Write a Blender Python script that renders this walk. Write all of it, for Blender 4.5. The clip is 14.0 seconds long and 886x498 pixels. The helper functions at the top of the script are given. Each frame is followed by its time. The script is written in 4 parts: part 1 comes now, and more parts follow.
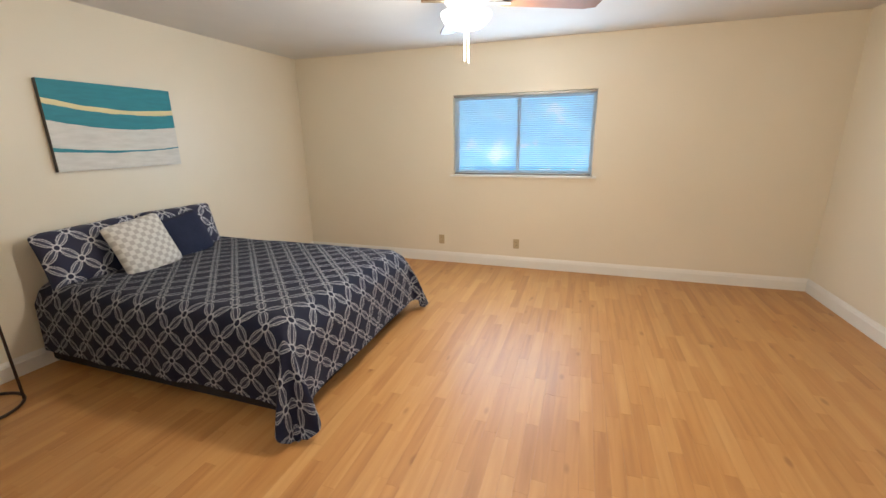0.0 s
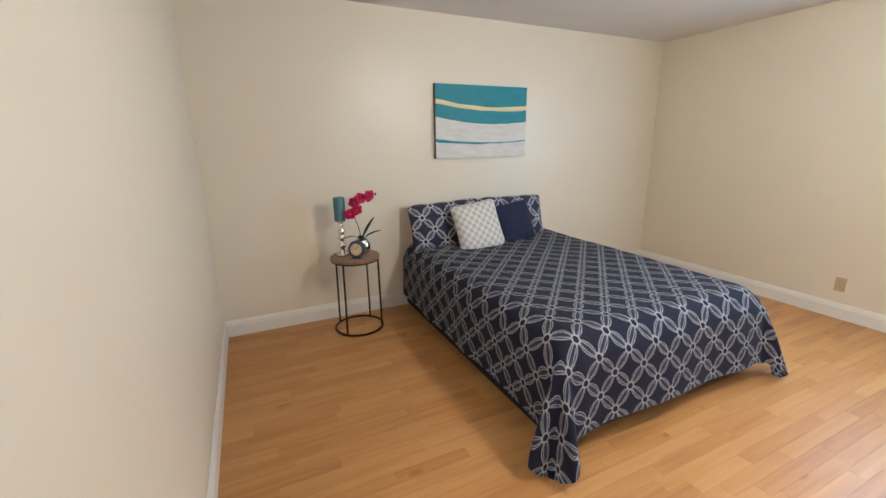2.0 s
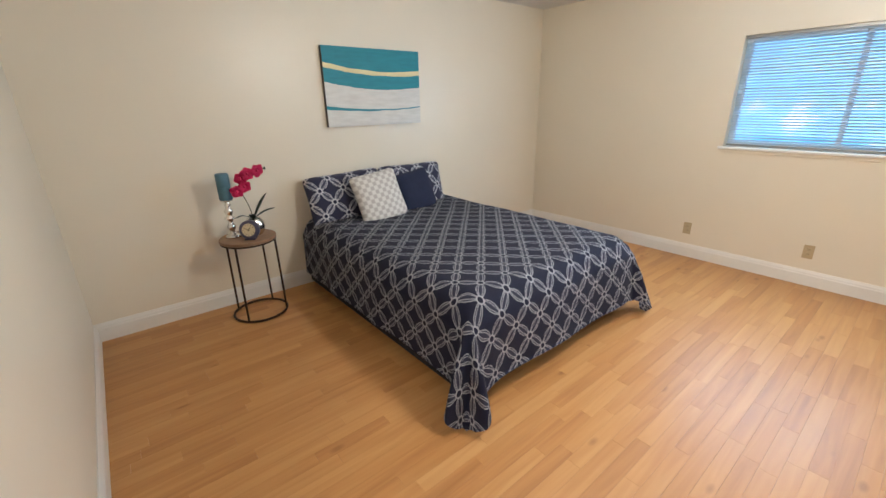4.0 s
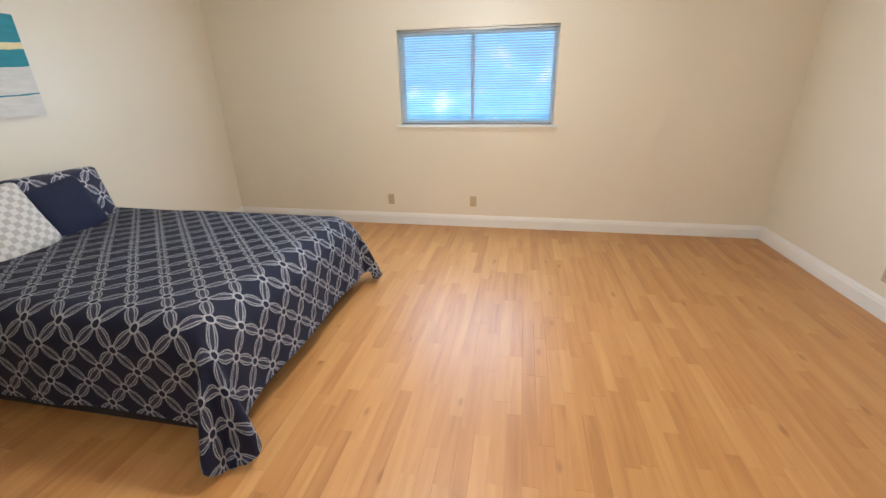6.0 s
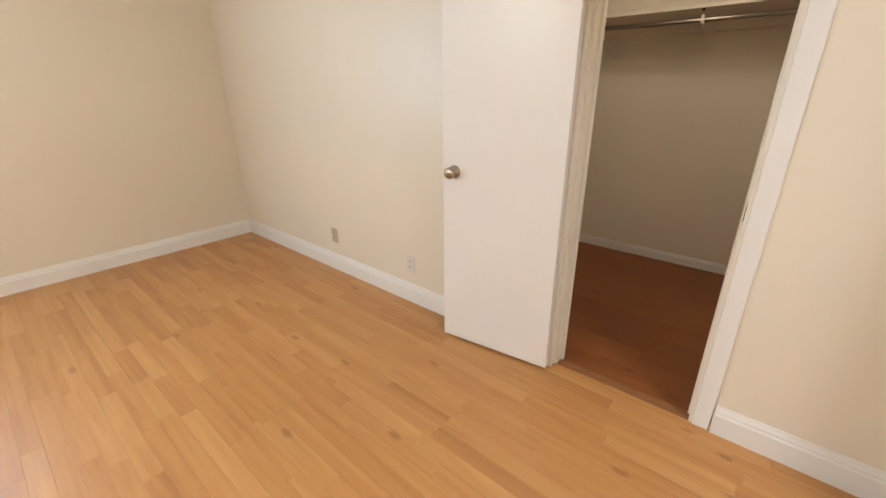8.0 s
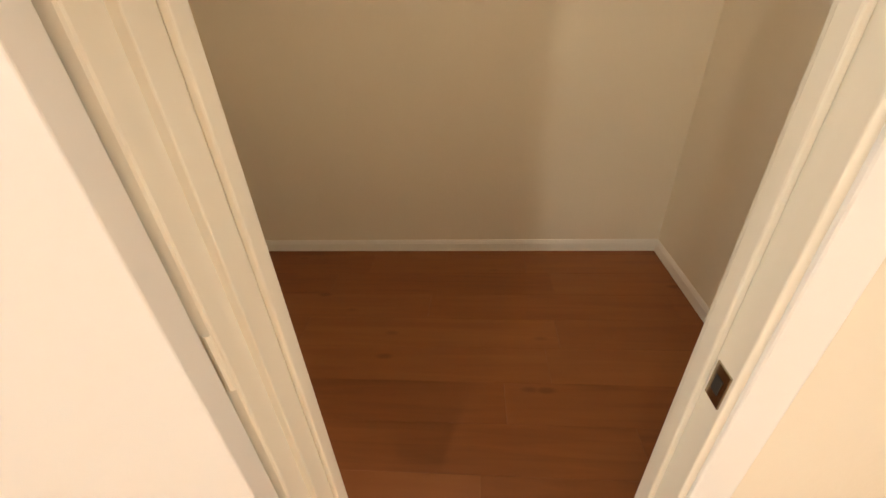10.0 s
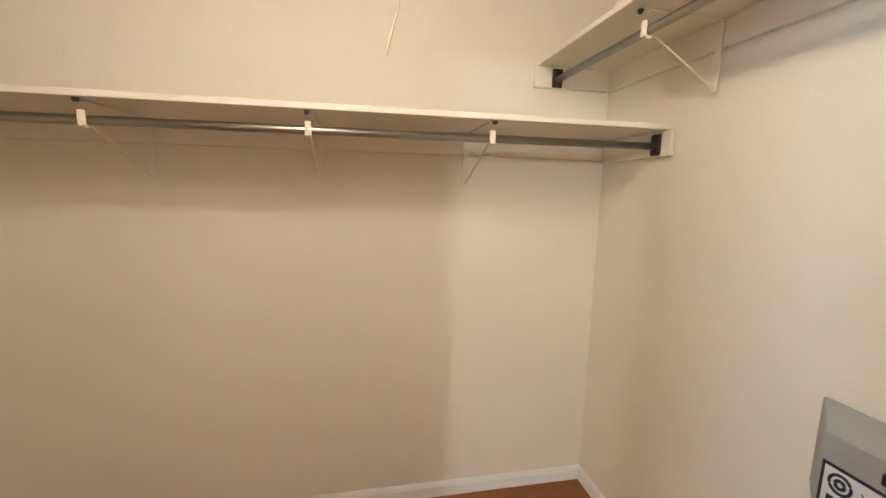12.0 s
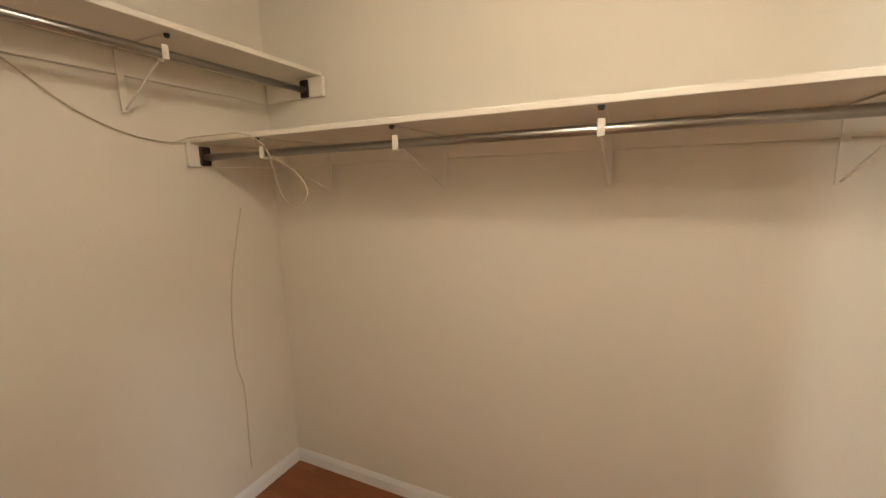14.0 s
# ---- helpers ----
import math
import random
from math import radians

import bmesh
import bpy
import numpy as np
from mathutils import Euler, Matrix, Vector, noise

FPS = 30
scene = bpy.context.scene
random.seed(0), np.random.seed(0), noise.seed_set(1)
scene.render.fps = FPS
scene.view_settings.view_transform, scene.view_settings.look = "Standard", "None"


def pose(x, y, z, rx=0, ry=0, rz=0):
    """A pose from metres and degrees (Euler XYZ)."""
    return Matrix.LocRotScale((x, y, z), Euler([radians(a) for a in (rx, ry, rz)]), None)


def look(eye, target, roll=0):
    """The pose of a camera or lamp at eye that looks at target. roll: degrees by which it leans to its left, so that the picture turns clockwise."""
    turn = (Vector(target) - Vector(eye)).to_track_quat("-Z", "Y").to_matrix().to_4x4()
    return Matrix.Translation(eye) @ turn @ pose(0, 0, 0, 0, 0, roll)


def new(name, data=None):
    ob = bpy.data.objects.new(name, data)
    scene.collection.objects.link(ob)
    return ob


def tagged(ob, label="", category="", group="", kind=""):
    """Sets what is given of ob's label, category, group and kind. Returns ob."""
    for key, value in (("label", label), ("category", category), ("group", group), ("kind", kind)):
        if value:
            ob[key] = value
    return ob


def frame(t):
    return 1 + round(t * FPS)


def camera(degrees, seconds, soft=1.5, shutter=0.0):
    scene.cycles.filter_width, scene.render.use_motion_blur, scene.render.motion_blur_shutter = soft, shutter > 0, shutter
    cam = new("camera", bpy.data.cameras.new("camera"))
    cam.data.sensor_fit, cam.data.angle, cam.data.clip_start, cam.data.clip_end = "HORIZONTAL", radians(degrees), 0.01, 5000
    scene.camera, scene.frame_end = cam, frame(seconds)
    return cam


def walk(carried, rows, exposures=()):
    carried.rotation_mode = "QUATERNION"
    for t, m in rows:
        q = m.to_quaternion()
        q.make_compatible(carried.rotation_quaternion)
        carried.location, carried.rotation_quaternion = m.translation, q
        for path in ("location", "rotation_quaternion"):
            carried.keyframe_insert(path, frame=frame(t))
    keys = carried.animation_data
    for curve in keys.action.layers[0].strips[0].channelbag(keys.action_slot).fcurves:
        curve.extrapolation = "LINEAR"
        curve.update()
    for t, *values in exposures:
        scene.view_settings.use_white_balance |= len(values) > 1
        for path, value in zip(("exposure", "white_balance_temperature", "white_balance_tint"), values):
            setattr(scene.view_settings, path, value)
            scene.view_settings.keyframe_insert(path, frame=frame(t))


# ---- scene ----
cam = camera(94.9, 14.0)
PATH = [
    (0, (1.701, 0.501, 1.49), (1.082, 2.328, 0.959), -0.9),
    (0.5, (1.656, 0.638, 1.466), (0.73, 2.325, 0.92), 0.2),
    (1, (1.582, 0.775, 1.492), (0.351, 2.265, 0.977), 0.4),
    (1.5, (1.53, 0.831, 1.478), (-0.013, 2.004, 0.987), -0.4),
    (2, (1.554, 0.866, 1.447), (-0.192, 1.693, 0.931), -0.7),
    (2.2, (1.557, 0.859, 1.446), (-0.219, 1.615, 0.92), -0.9),
    (4.3, (1.55, 0.873, 1.467), (0.215, 2.187, 0.765), -1.1),
    (4.5, (1.539, 0.867, 1.466), (0.299, 2.264, 0.75), -1.1),
    (5, (1.532, 0.88, 1.465), (0.545, 2.455, 0.726), -1.1),
    (5.5, (1.56, 0.894, 1.44), (0.847, 2.61, 0.7), -1.2),
    (6, (1.513, 0.885, 1.438), (1.162, 2.707, 0.692), -1.1),
    (6.5, (1.576, 0.925, 1.402), (1.608, 2.783, 0.664), -1.4),
    (7, (1.733, 0.994, 1.379), (2.18, 2.796, 0.635), -1.7),
    (7.5, (1.912, 1.059, 1.361), (2.821, 2.672, 0.605), -1.9),
    (8, (2.171, 1.174, 1.311), (3.582, 2.384, 0.572), -0.5),
    (8.2, (2.285, 1.244, 1.337), (3.854, 2.225, 0.578), -1.5),
    (10.3, (3.594, 1.582, 1.363), (5.299, 1.682, 0.322), -1.9),
    (10.6, (3.663, 1.586, 1.404), (5.416, 1.592, 0.441), -0.5),
    (10.8, (3.712, 1.608, 1.416), (5.517, 1.501, 0.561), 0.7),
    (11, (3.722, 1.563, 1.407), (5.606, 1.42, 0.752), 0.1),
    (11.3, (3.767, 1.571, 1.459), (5.695, 1.307, 0.998), 0.4),
    (11.6, (3.799, 1.565, 1.5), (5.738, 1.229, 1.143), 1.1),
    (12, (3.846, 1.605, 1.499), (5.785, 1.218, 1.198), 1.3),
    (12.5, (3.93, 1.646, 1.523), (5.901, 1.485, 1.223), 0.6),
    (12.8, (3.978, 1.663, 1.526), (5.955, 1.81, 1.268), 0.4),
    (13.2, (4.048, 1.67, 1.557), (5.958, 2.217, 1.326), -0.8),
    (13.5, (4.061, 1.697, 1.566), (5.912, 2.422, 1.346), -1.0),
    (14, (4.072, 1.681, 1.544), (5.854, 2.528, 1.217), -1.4),
]
EXPOSURES = ((0, -0.08, 6050, 10), (2.0, 0.04, 5550, 10), (4.5, 0.04, 5650, 10), (6.5, 0.04, 5650, 10), (8.2, 0.14, 5850, 10), (10.3, 0.55, 6800, 11), (10.8, 0.72, 6600, 11), (11.6, 1.22, 5350, 10), (13.2, 1.02, 5450, 10), (14, 1.0, 5600, 10))
walk(cam, [(t, look(eye, target, roll)) for t, eye, target, roll in PATH], EXPOSURES)
# ---------- world and light ----------
world = bpy.data.worlds.new("world")
scene.world = world
world.use_nodes = True
_n = world.node_tree.nodes
_sky = _n.new("ShaderNodeTexSky")
_sky.sky_type, _sky.sun_disc = "NISHITA", False
_sky.sun_elevation, _sky.sun_rotation = radians(40), radians(200)
world.node_tree.links.new(_sky.outputs[0], _n["Background"].inputs[0])
_n["Background"].inputs[1].default_value = 0.08


def lamp(name, kind, place, watts, colour, **more):
    data = bpy.data.lights.new(name, kind)
    data.energy, data.color = watts, colour
    for key, value in more.items():
        if key == "size":
            data.size = value
        elif key == "size_y":
            data.shape, data.size_y = "RECTANGLE", value
        elif key == "radius":
            data.shadow_soft_size = value
    ob = new(name, data)
    ob.matrix_world = place
    return ob


# bulb of the fan's glass bowl, the closet's bare bulb, daylight in the window's opening, an added unseen fill behind
# the camera
FAN = Vector((1.06, 2.84, 2.44))
CLOSET_BULB = Vector((4.22, 1.70, 2.34))
lamp("fan_light", "POINT", pose(FAN.x, FAN.y, 1.985), 80, (1.0, 0.895, 0.725), radius=0.10)
lamp("closet_light", "POINT", pose(CLOSET_BULB.x, CLOSET_BULB.y, CLOSET_BULB.z - 0.02), 13, (1.0, 0.82, 0.60), radius=0.09)
lamp("window_light", "AREA", pose(1.04, 5.085, 1.5, -90, 0, 0), 38, (0.62, 0.82, 1.0), size=1.45, size_y=0.8)
lamp("sky_light", "AREA", pose(1.04, 5.55, 1.75, -75, 0, 0), 6, (0.50, 0.78, 1.0), size=1.9, size_y=1.3)
# added fill without a fixture, brightens the east wall and near floor
lamp("hall_fill", "AREA", pose(2.55, -0.45, 2.40), 42, (1.0, 0.97, 0.93), size=0.5, size_y=0.5)


# ---------- materials ----------
def material(name, colour=(0.5, 0.5, 0.5), rough=0.5, metal=0.0, vary=0.0, scale=4.0, bump=0.0, bump_scale=60.0, coat=0.0):
    m = bpy.data.materials.new(name)
    m.use_nodes = True
    nt = m.node_tree
    b = nt.nodes["Principled BSDF"]
    b.inputs["Base Color"].default_value = (*colour, 1)
    b.inputs["Roughness"].default_value = rough
    b.inputs["Metallic"].default_value = metal
    b.inputs["Coat Weight"].default_value = coat
    geo = nt.nodes.new("ShaderNodeNewGeometry")
    if vary:
        n1 = nt.nodes.new("ShaderNodeTexNoise")
        n1.inputs["Scale"].default_value, n1.inputs["Detail"].default_value = scale, 6
        nt.links.new(geo.outputs["Position"], n1.inputs["Vector"])
        mix = nt.nodes.new("ShaderNodeMix")
        mix.data_type = "RGBA"
        mix.inputs[6].default_value = (*[max(0, c * (1 - vary)) for c in colour], 1)
        mix.inputs[7].default_value = (*[min(1, c * (1 + vary)) for c in colour], 1)
        nt.links.new(n1.outputs[0], mix.inputs[0])
        nt.links.new(mix.outputs[2], b.inputs["Base Color"])
    if bump:
        n2 = nt.nodes.new("ShaderNodeTexNoise")
        n2.inputs["Scale"].default_value, n2.inputs["Detail"].default_value = bump_scale, 4
        nt.links.new(geo.outputs["Position"], n2.inputs["Vector"])
        bp = nt.nodes.new("ShaderNodeBump")
        bp.inputs["Strength"].default_value, bp.inputs["Distance"].default_value = bump, 0.004
        nt.links.new(n2.outputs[0], bp.inputs["Height"])
        nt.links.new(bp.outputs[0], b.inputs["Normal"])
    return m


def math_node(nt, op, a, b=None, c=None):
    n = nt.nodes.new("ShaderNodeMath")
    n.operation = op
    for i, v in enumerate((a, b, c)):
        if v is None:
            continue
        if isinstance(v, (int, float)):
            n.inputs[i].default_value = v
        else:
            nt.links.new(v, n.inputs[i])
    return n.outputs[0]


def wood_floor(name, ramp, per_island, rough=0.3, along="y"):
    """Laminate: each strip has its own tone, with long grain, fine streaks and knots."""
    m = bpy.data.materials.new(name)
    m.use_nodes = True
    nt = m.node_tree
    b = nt.nodes["Principled BSDF"]
    geo = nt.nodes.new("ShaderNodeNewGeometry")
    if per_island:
        rnd = geo.outputs["Random Per Island"]
    else:
        rnd = nt.nodes.new("ShaderNodeObjectInfo").outputs["Random"]
    shift = nt.nodes.new("ShaderNodeCombineXYZ")
    nt.links.new(math_node(nt, "MULTIPLY", rnd, 37.0), shift.inputs[1])
    nt.links.new(math_node(nt, "MULTIPLY", rnd, 11.0), shift.inputs[2])
    add = nt.nodes.new("ShaderNodeVectorMath")
    nt.links.new(geo.outputs["Position"], add.inputs[0])
    nt.links.new(shift.outputs[0], add.inputs[1])
    mapping = nt.nodes.new("ShaderNodeMapping")
    mapping.inputs["Scale"].default_value = (26, 1.6, 10)
    nt.links.new(add.outputs[0], mapping.inputs["Vector"])
    grain = nt.nodes.new("ShaderNodeTexNoise")
    grain.inputs["Scale"].default_value, grain.inputs["Detail"].default_value = 1.0, 7
    grain.inputs["Distortion"].default_value = 0.6
    nt.links.new(mapping.outputs[0], grain.inputs["Vector"])
    tone = math_node(nt, "ADD", math_node(nt, "ADD", math_node(nt, "MULTIPLY", rnd, 0.28), 0.04), math_node(nt, "MULTIPLY", grain.outputs[0], 0.74))
    cr = nt.nodes.new("ShaderNodeValToRGB")
    e = cr.color_ramp.elements
    e[0].position, e[1].position = 0.15, 0.95
    e[0].color, e[1].color = (*ramp[0], 1), (*ramp[2], 1)
    mid = e.new(0.5)
    mid.color = (*ramp[1], 1)
    nt.links.new(tone, cr.inputs[0])
    # knots
    kmap = nt.nodes.new("ShaderNodeMapping")
    kmap.inputs["Scale"].default_value = (6.0, 2.6, 1)
    nt.links.new(add.outputs[0], kmap.inputs["Vector"])
    vor = nt.nodes.new("ShaderNodeTexVoronoi")
    vor.inputs["Scale"].default_value = 1.0
    nt.links.new(kmap.outputs[0], vor.inputs["Vector"])
    knot = nt.nodes.new("ShaderNodeMapRange")
    knot.inputs[1].default_value, knot.inputs[2].default_value = 0.05, 0.12
    knot.inputs[3].default_value, knot.inputs[4].default_value = 0.45, 0.0
    nt.links.new(vor.outputs["Distance"], knot.inputs[0])
    mix = nt.nodes.new("ShaderNodeMix")
    mix.data_type = "RGBA"
    mix.inputs[7].default_value = (ramp[0][0] * 0.55, ramp[0][1] * 0.45, ramp[0][2] * 0.4, 1)
    nt.links.new(knot.outputs[0], mix.inputs[0])
    nt.links.new(cr.outputs[0], mix.inputs[6])
    nt.links.new(mix.outputs[2], b.inputs["Base Color"])
    rr = nt.nodes.new("ShaderNodeMapRange")
    rr.inputs[3].default_value, rr.inputs[4].default_value = rough - 0.06, rough + 0.1
    nt.links.new(grain.outputs[0], rr.inputs[0])
    nt.links.new(rr.outputs[0], b.inputs["Roughness"])
    bp = nt.nodes.new("ShaderNodeBump")
    bp.inputs["Strength"].default_value, bp.inputs["Distance"].default_value = 0.12, 0.001
    nt.links.new(grain.outputs[0], bp.inputs["Height"])
    nt.links.new(bp.outputs[0], b.inputs["Normal"])
    return m


def chain_fabric(name):
    """Navy cotton with a woven lattice of double dashed lens-shaped links that meet in small rings; UV in lattice cells."""
    m = bpy.data.materials.new(name)
    m.use_nodes = True
    nt = m.node_tree
    b = nt.nodes["Principled BSDF"]
    uv = nt.nodes.new("ShaderNodeUVMap")
    sep = nt.nodes.new("ShaderNodeSeparateXYZ")
    nt.links.new(uv.outputs[0], sep.inputs[0])
    f = lambda op, a, c=None, d=None: math_node(nt, op, a, c, d)
    cell = [f("FRACT", sep.outputs[i]) for i in (0, 1)]
    near = [f("SUBTRACT", f("FRACT", f("ADD", sep.outputs[i], 0.5)), 0.5) for i in (0, 1)]
    lines, fills = [], []
    for i, j in ((0, 1), (1, 0)):
        bow = f("SINE", f("MULTIPLY", cell[i], math.pi))
        off = f("ABSOLUTE", near[j])
        for size, wide in ((0.175, 0.024), (0.092, 0.020)):
            d = f("ABSOLUTE", f("SUBTRACT", off, f("MULTIPLY", bow, size)))
            lines.append(f("LESS_THAN", d, wide))
        fills.append(f("LESS_THAN", off, f("MULTIPLY", bow, 0.175)))
    dash = f("MULTIPLY", f("GREATER_THAN", f("FRACT", f("MULTIPLY", f("ADD", sep.outputs[0], sep.outputs[1]), 17.0)), 0.28), 1.0)
    line = f("MULTIPLY", f("MAXIMUM", f("MAXIMUM", lines[0], lines[1]), f("MAXIMUM", lines[2], lines[3])), dash)
    fill = f("MAXIMUM", fills[0], fills[1])
    r = f("SQRT", f("ADD", f("MULTIPLY", near[0], near[0]), f("MULTIPLY", near[1], near[1])))
    ring = f("LESS_THAN", f("ABSOLUTE", f("SUBTRACT", r, 0.142)), 0.032)
    hole = f("GREATER_THAN", r, 0.112)
    white = f("MULTIPLY", f("MAXIMUM", line, ring), hole)
    grey = f("MULTIPLY", fill, hole)
    noise_tex = nt.nodes.new("ShaderNodeTexNoise")
    noise_tex.inputs["Scale"].default_value, noise_tex.inputs["Detail"].default_value = 90, 3
    nt.links.new(uv.outputs[0], noise_tex.inputs["Vector"])
    def mixed(fac, a, c):
        mix = nt.nodes.new("ShaderNodeMix")
        mix.data_type = "RGBA"
        for k, v in ((6, a), (7, c)):
            if isinstance(v, tuple):
                mix.inputs[k].default_value = (*v, 1)
            else:
                nt.links.new(v, mix.inputs[k])
        nt.links.new(fac, mix.inputs[0])
        return mix.outputs[2]
    ground = mixed(noise_tex.outputs[0], (0.007, 0.009, 0.032), (0.015, 0.018, 0.056))
    step = mixed(f("MULTIPLY", grey, 0.7), ground, (0.062, 0.066, 0.11))
    nt.links.new(mixed(f("MULTIPLY", white, f("ADD", f("MULTIPLY", noise_tex.outputs[0], 0.5), 0.55)), step, (0.72, 0.72, 0.75)), b.inputs["Base Color"])
    b.inputs["Roughness"].default_value = 0.72
    b.inputs["Sheen Weight"].default_value = 0.08
    bp = nt.nodes.new("ShaderNodeBump")
    bp.inputs["Strength"].default_value, bp.inputs["Distance"].default_value = 0.4, 0.002
    nt.links.new(f("ADD", white, f("MULTIPLY", noise_tex.outputs[0], 0.5)), bp.inputs["Height"])
    nt.links.new(bp.outputs[0], b.inputs["Normal"])
    return m


def check_fabric(name):
    """White cushion fabric with a pale grey-beige lattice of round-cornered checks."""
    m = bpy.data.materials.new(name)
    m.use_nodes = True
    nt = m.node_tree
    b = nt.nodes["Principled BSDF"]
    uv = nt.nodes.new("ShaderNodeUVMap")
    sep = nt.nodes.new("ShaderNodeSeparateXYZ")
    nt.links.new(uv.outputs[0], sep.inputs[0])
    f = lambda op, a, c=None: math_node(nt, op, a, c)
    s = f("MULTIPLY", f("SINE", f("MULTIPLY", f("ADD", sep.outputs[0], sep.outputs[1]), 2 * math.pi)), f("SINE", f("MULTIPLY", f("SUBTRACT", sep.outputs[0], sep.outputs[1]), 2 * math.pi)))
    mr = nt.nodes.new("ShaderNodeMapRange")
    mr.inputs[1].default_value, mr.inputs[2].default_value = -0.15, 0.2
    nt.links.new(s, mr.inputs[0])
    mix = nt.nodes.new("ShaderNodeMix")
    mix.data_type = "RGBA"
    mix.inputs[6].default_value, mix.inputs[7].default_value = (0.66, 0.64, 0.60, 1), (0.46, 0.435, 0.40, 1)
    nt.links.new(mr.outputs[0], mix.inputs[0])
    nt.links.new(mix.outputs[2], b.inputs["Base Color"])
    b.inputs["Roughness"].default_value = 0.8
    return m


def canvas_paint(name):
    """The painting's bands, along generated height and width: teal, a cream stripe, white, a thin teal line."""
    m = bpy.data.materials.new(name)
    m.use_nodes = True
    nt = m.node_tree
    b = nt.nodes["Principled BSDF"]
    uv = nt.nodes.new("ShaderNodeUVMap")
    sep = nt.nodes.new("ShaderNodeSeparateXYZ")
    nt.links.new(uv.outputs[0], sep.inputs[0])
    u, v = sep.outputs[0], sep.outputs[1]
    f = lambda op, a, c=None, d=None: math_node(nt, op, a, c, d)
    ns = nt.nodes.new("ShaderNodeTexNoise")
    ns.inputs["Scale"].default_value, ns.inputs["Detail"].default_value = 5, 8
    mp = nt.nodes.new("ShaderNodeMapping")
    mp.inputs["Scale"].default_value = (1.2, 4, 1)
    nt.links.new(uv.outputs[0], mp.inputs["Vector"])
    nt.links.new(mp.outputs[0], ns.inputs["Vector"])
    wob = f("MULTIPLY", f("SUBTRACT", ns.outputs[0], 0.5), 0.03)
    def curve(a, bb, c):
        return f("ADD", f("ADD", f("MULTIPLY", f("MULTIPLY", u, u), c), f("MULTIPLY", u, bb)), f("ADD", wob, a))
    def above(line):
        return f("GREATER_THAN", v, line)
    def mixed(fac, a, c):
        mix = nt.nodes.new("ShaderNodeMix")
        mix.data_type = "RGBA"
        for k, w in ((6, a), (7, c)):
            if isinstance(w, tuple):
                mix.inputs[k].default_value = (*w, 1)
            else:
                nt.links.new(w, mix.inputs[k])
        if isinstance(fac, float):
            mix.inputs[0].default_value = fac
        else:
            nt.links.new(fac, mix.inputs[0])
        return mix.outputs[2]
    white = mixed(ns.outputs[0], (0.50, 0.49, 0.45), (0.80, 0.79, 0.75))
    teal = mixed(ns.outputs[0], (0.010, 0.16, 0.21), (0.022, 0.27, 0.34))
    cream = mixed(ns.outputs[0], (0.66, 0.56, 0.28), (0.82, 0.72, 0.42))
    col = mixed(above(curve(0.225, -0.13, 0.13)), white, teal)
    col = mixed(above(curve(0.272, -0.20, 0.168)), col, white)
    col = mixed(above(curve(0.57, -0.31, 0.25)), col, teal)
    col = mixed(above(curve(0.745, -0.27, 0.20)), col, cream)
    col = mixed(above(curve(0.805, -0.30, 0.235)), col, teal)
    nt.links.new(col, b.inputs["Base Color"])
    b.inputs["Roughness"].default_value = 0.55
    bp = nt.nodes.new("ShaderNodeBump")
    bp.inputs["Strength"].default_value, bp.inputs["Distance"].default_value = 0.5, 0.003
    nt.links.new(ns.outputs[0], bp.inputs["Height"])
    nt.links.new(bp.outputs[0], b.inputs["Normal"])
    return m


def glow(name, colour, strength):
    m = bpy.data.materials.new(name)
    m.use_nodes = True
    b = m.node_tree.nodes["Principled BSDF"]
    b.inputs["Base Color"].default_value = (*colour, 1)
    b.inputs["Emission Color"].default_value = (*colour, 1)
    b.inputs["Emission Strength"].default_value = strength
    return m


def outdoors(name):
    """Glowing backdrop for the garden beyond the window: blue shade, paler leaves and gaps of white sky painted into
    the emission.
    """
    m = bpy.data.materials.new(name)
    m.use_nodes = True
    nt = m.node_tree
    b = nt.nodes["Principled BSDF"]
    geo = nt.nodes.new("ShaderNodeNewGeometry")
    n1 = nt.nodes.new("ShaderNodeTexNoise")
    n1.inputs["Scale"].default_value, n1.inputs["Detail"].default_value = 1.5, 7
    nt.links.new(geo.outputs["Position"], n1.inputs["Vector"])
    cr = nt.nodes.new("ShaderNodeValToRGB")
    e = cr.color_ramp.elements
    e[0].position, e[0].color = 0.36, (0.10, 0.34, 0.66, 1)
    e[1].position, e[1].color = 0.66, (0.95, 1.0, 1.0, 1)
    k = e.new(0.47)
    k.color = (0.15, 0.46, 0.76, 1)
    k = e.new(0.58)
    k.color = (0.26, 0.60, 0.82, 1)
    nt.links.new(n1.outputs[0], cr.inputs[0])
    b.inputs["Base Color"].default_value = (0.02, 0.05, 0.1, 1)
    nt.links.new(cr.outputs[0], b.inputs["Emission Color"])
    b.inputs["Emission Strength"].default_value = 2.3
    return m


WALL = material("cream_wall_paint", (0.77, 0.70, 0.565), 0.36, vary=0.03, scale=2.2, bump=0.12, bump_scale=95)
CLOSET_WALL = material("flat_cream_closet_paint", (0.76, 0.69, 0.565), 0.75, vary=0.04, scale=1.8, bump=0.2, bump_scale=95)
CEIL = material("white_ceiling_texture", (0.72, 0.70, 0.67), 0.9, vary=0.05, scale=3, bump=0.6, bump_scale=120)
TRIM = material("white_gloss_trim", (0.80, 0.78, 0.73), 0.35, vary=0.03, scale=6, bump=0.05)
JAMB = material("cream_jamb_paint", (0.80, 0.75, 0.63), 0.4, vary=0.04, scale=5, bump=0.06)
DOOR = material("white_door_paint", (0.80, 0.77, 0.72), 0.34, vary=0.025, scale=3, bump=0.08, bump_scale=40)
TAN = material("tan_plastic", (0.50, 0.40, 0.24), 0.4, vary=0.05)
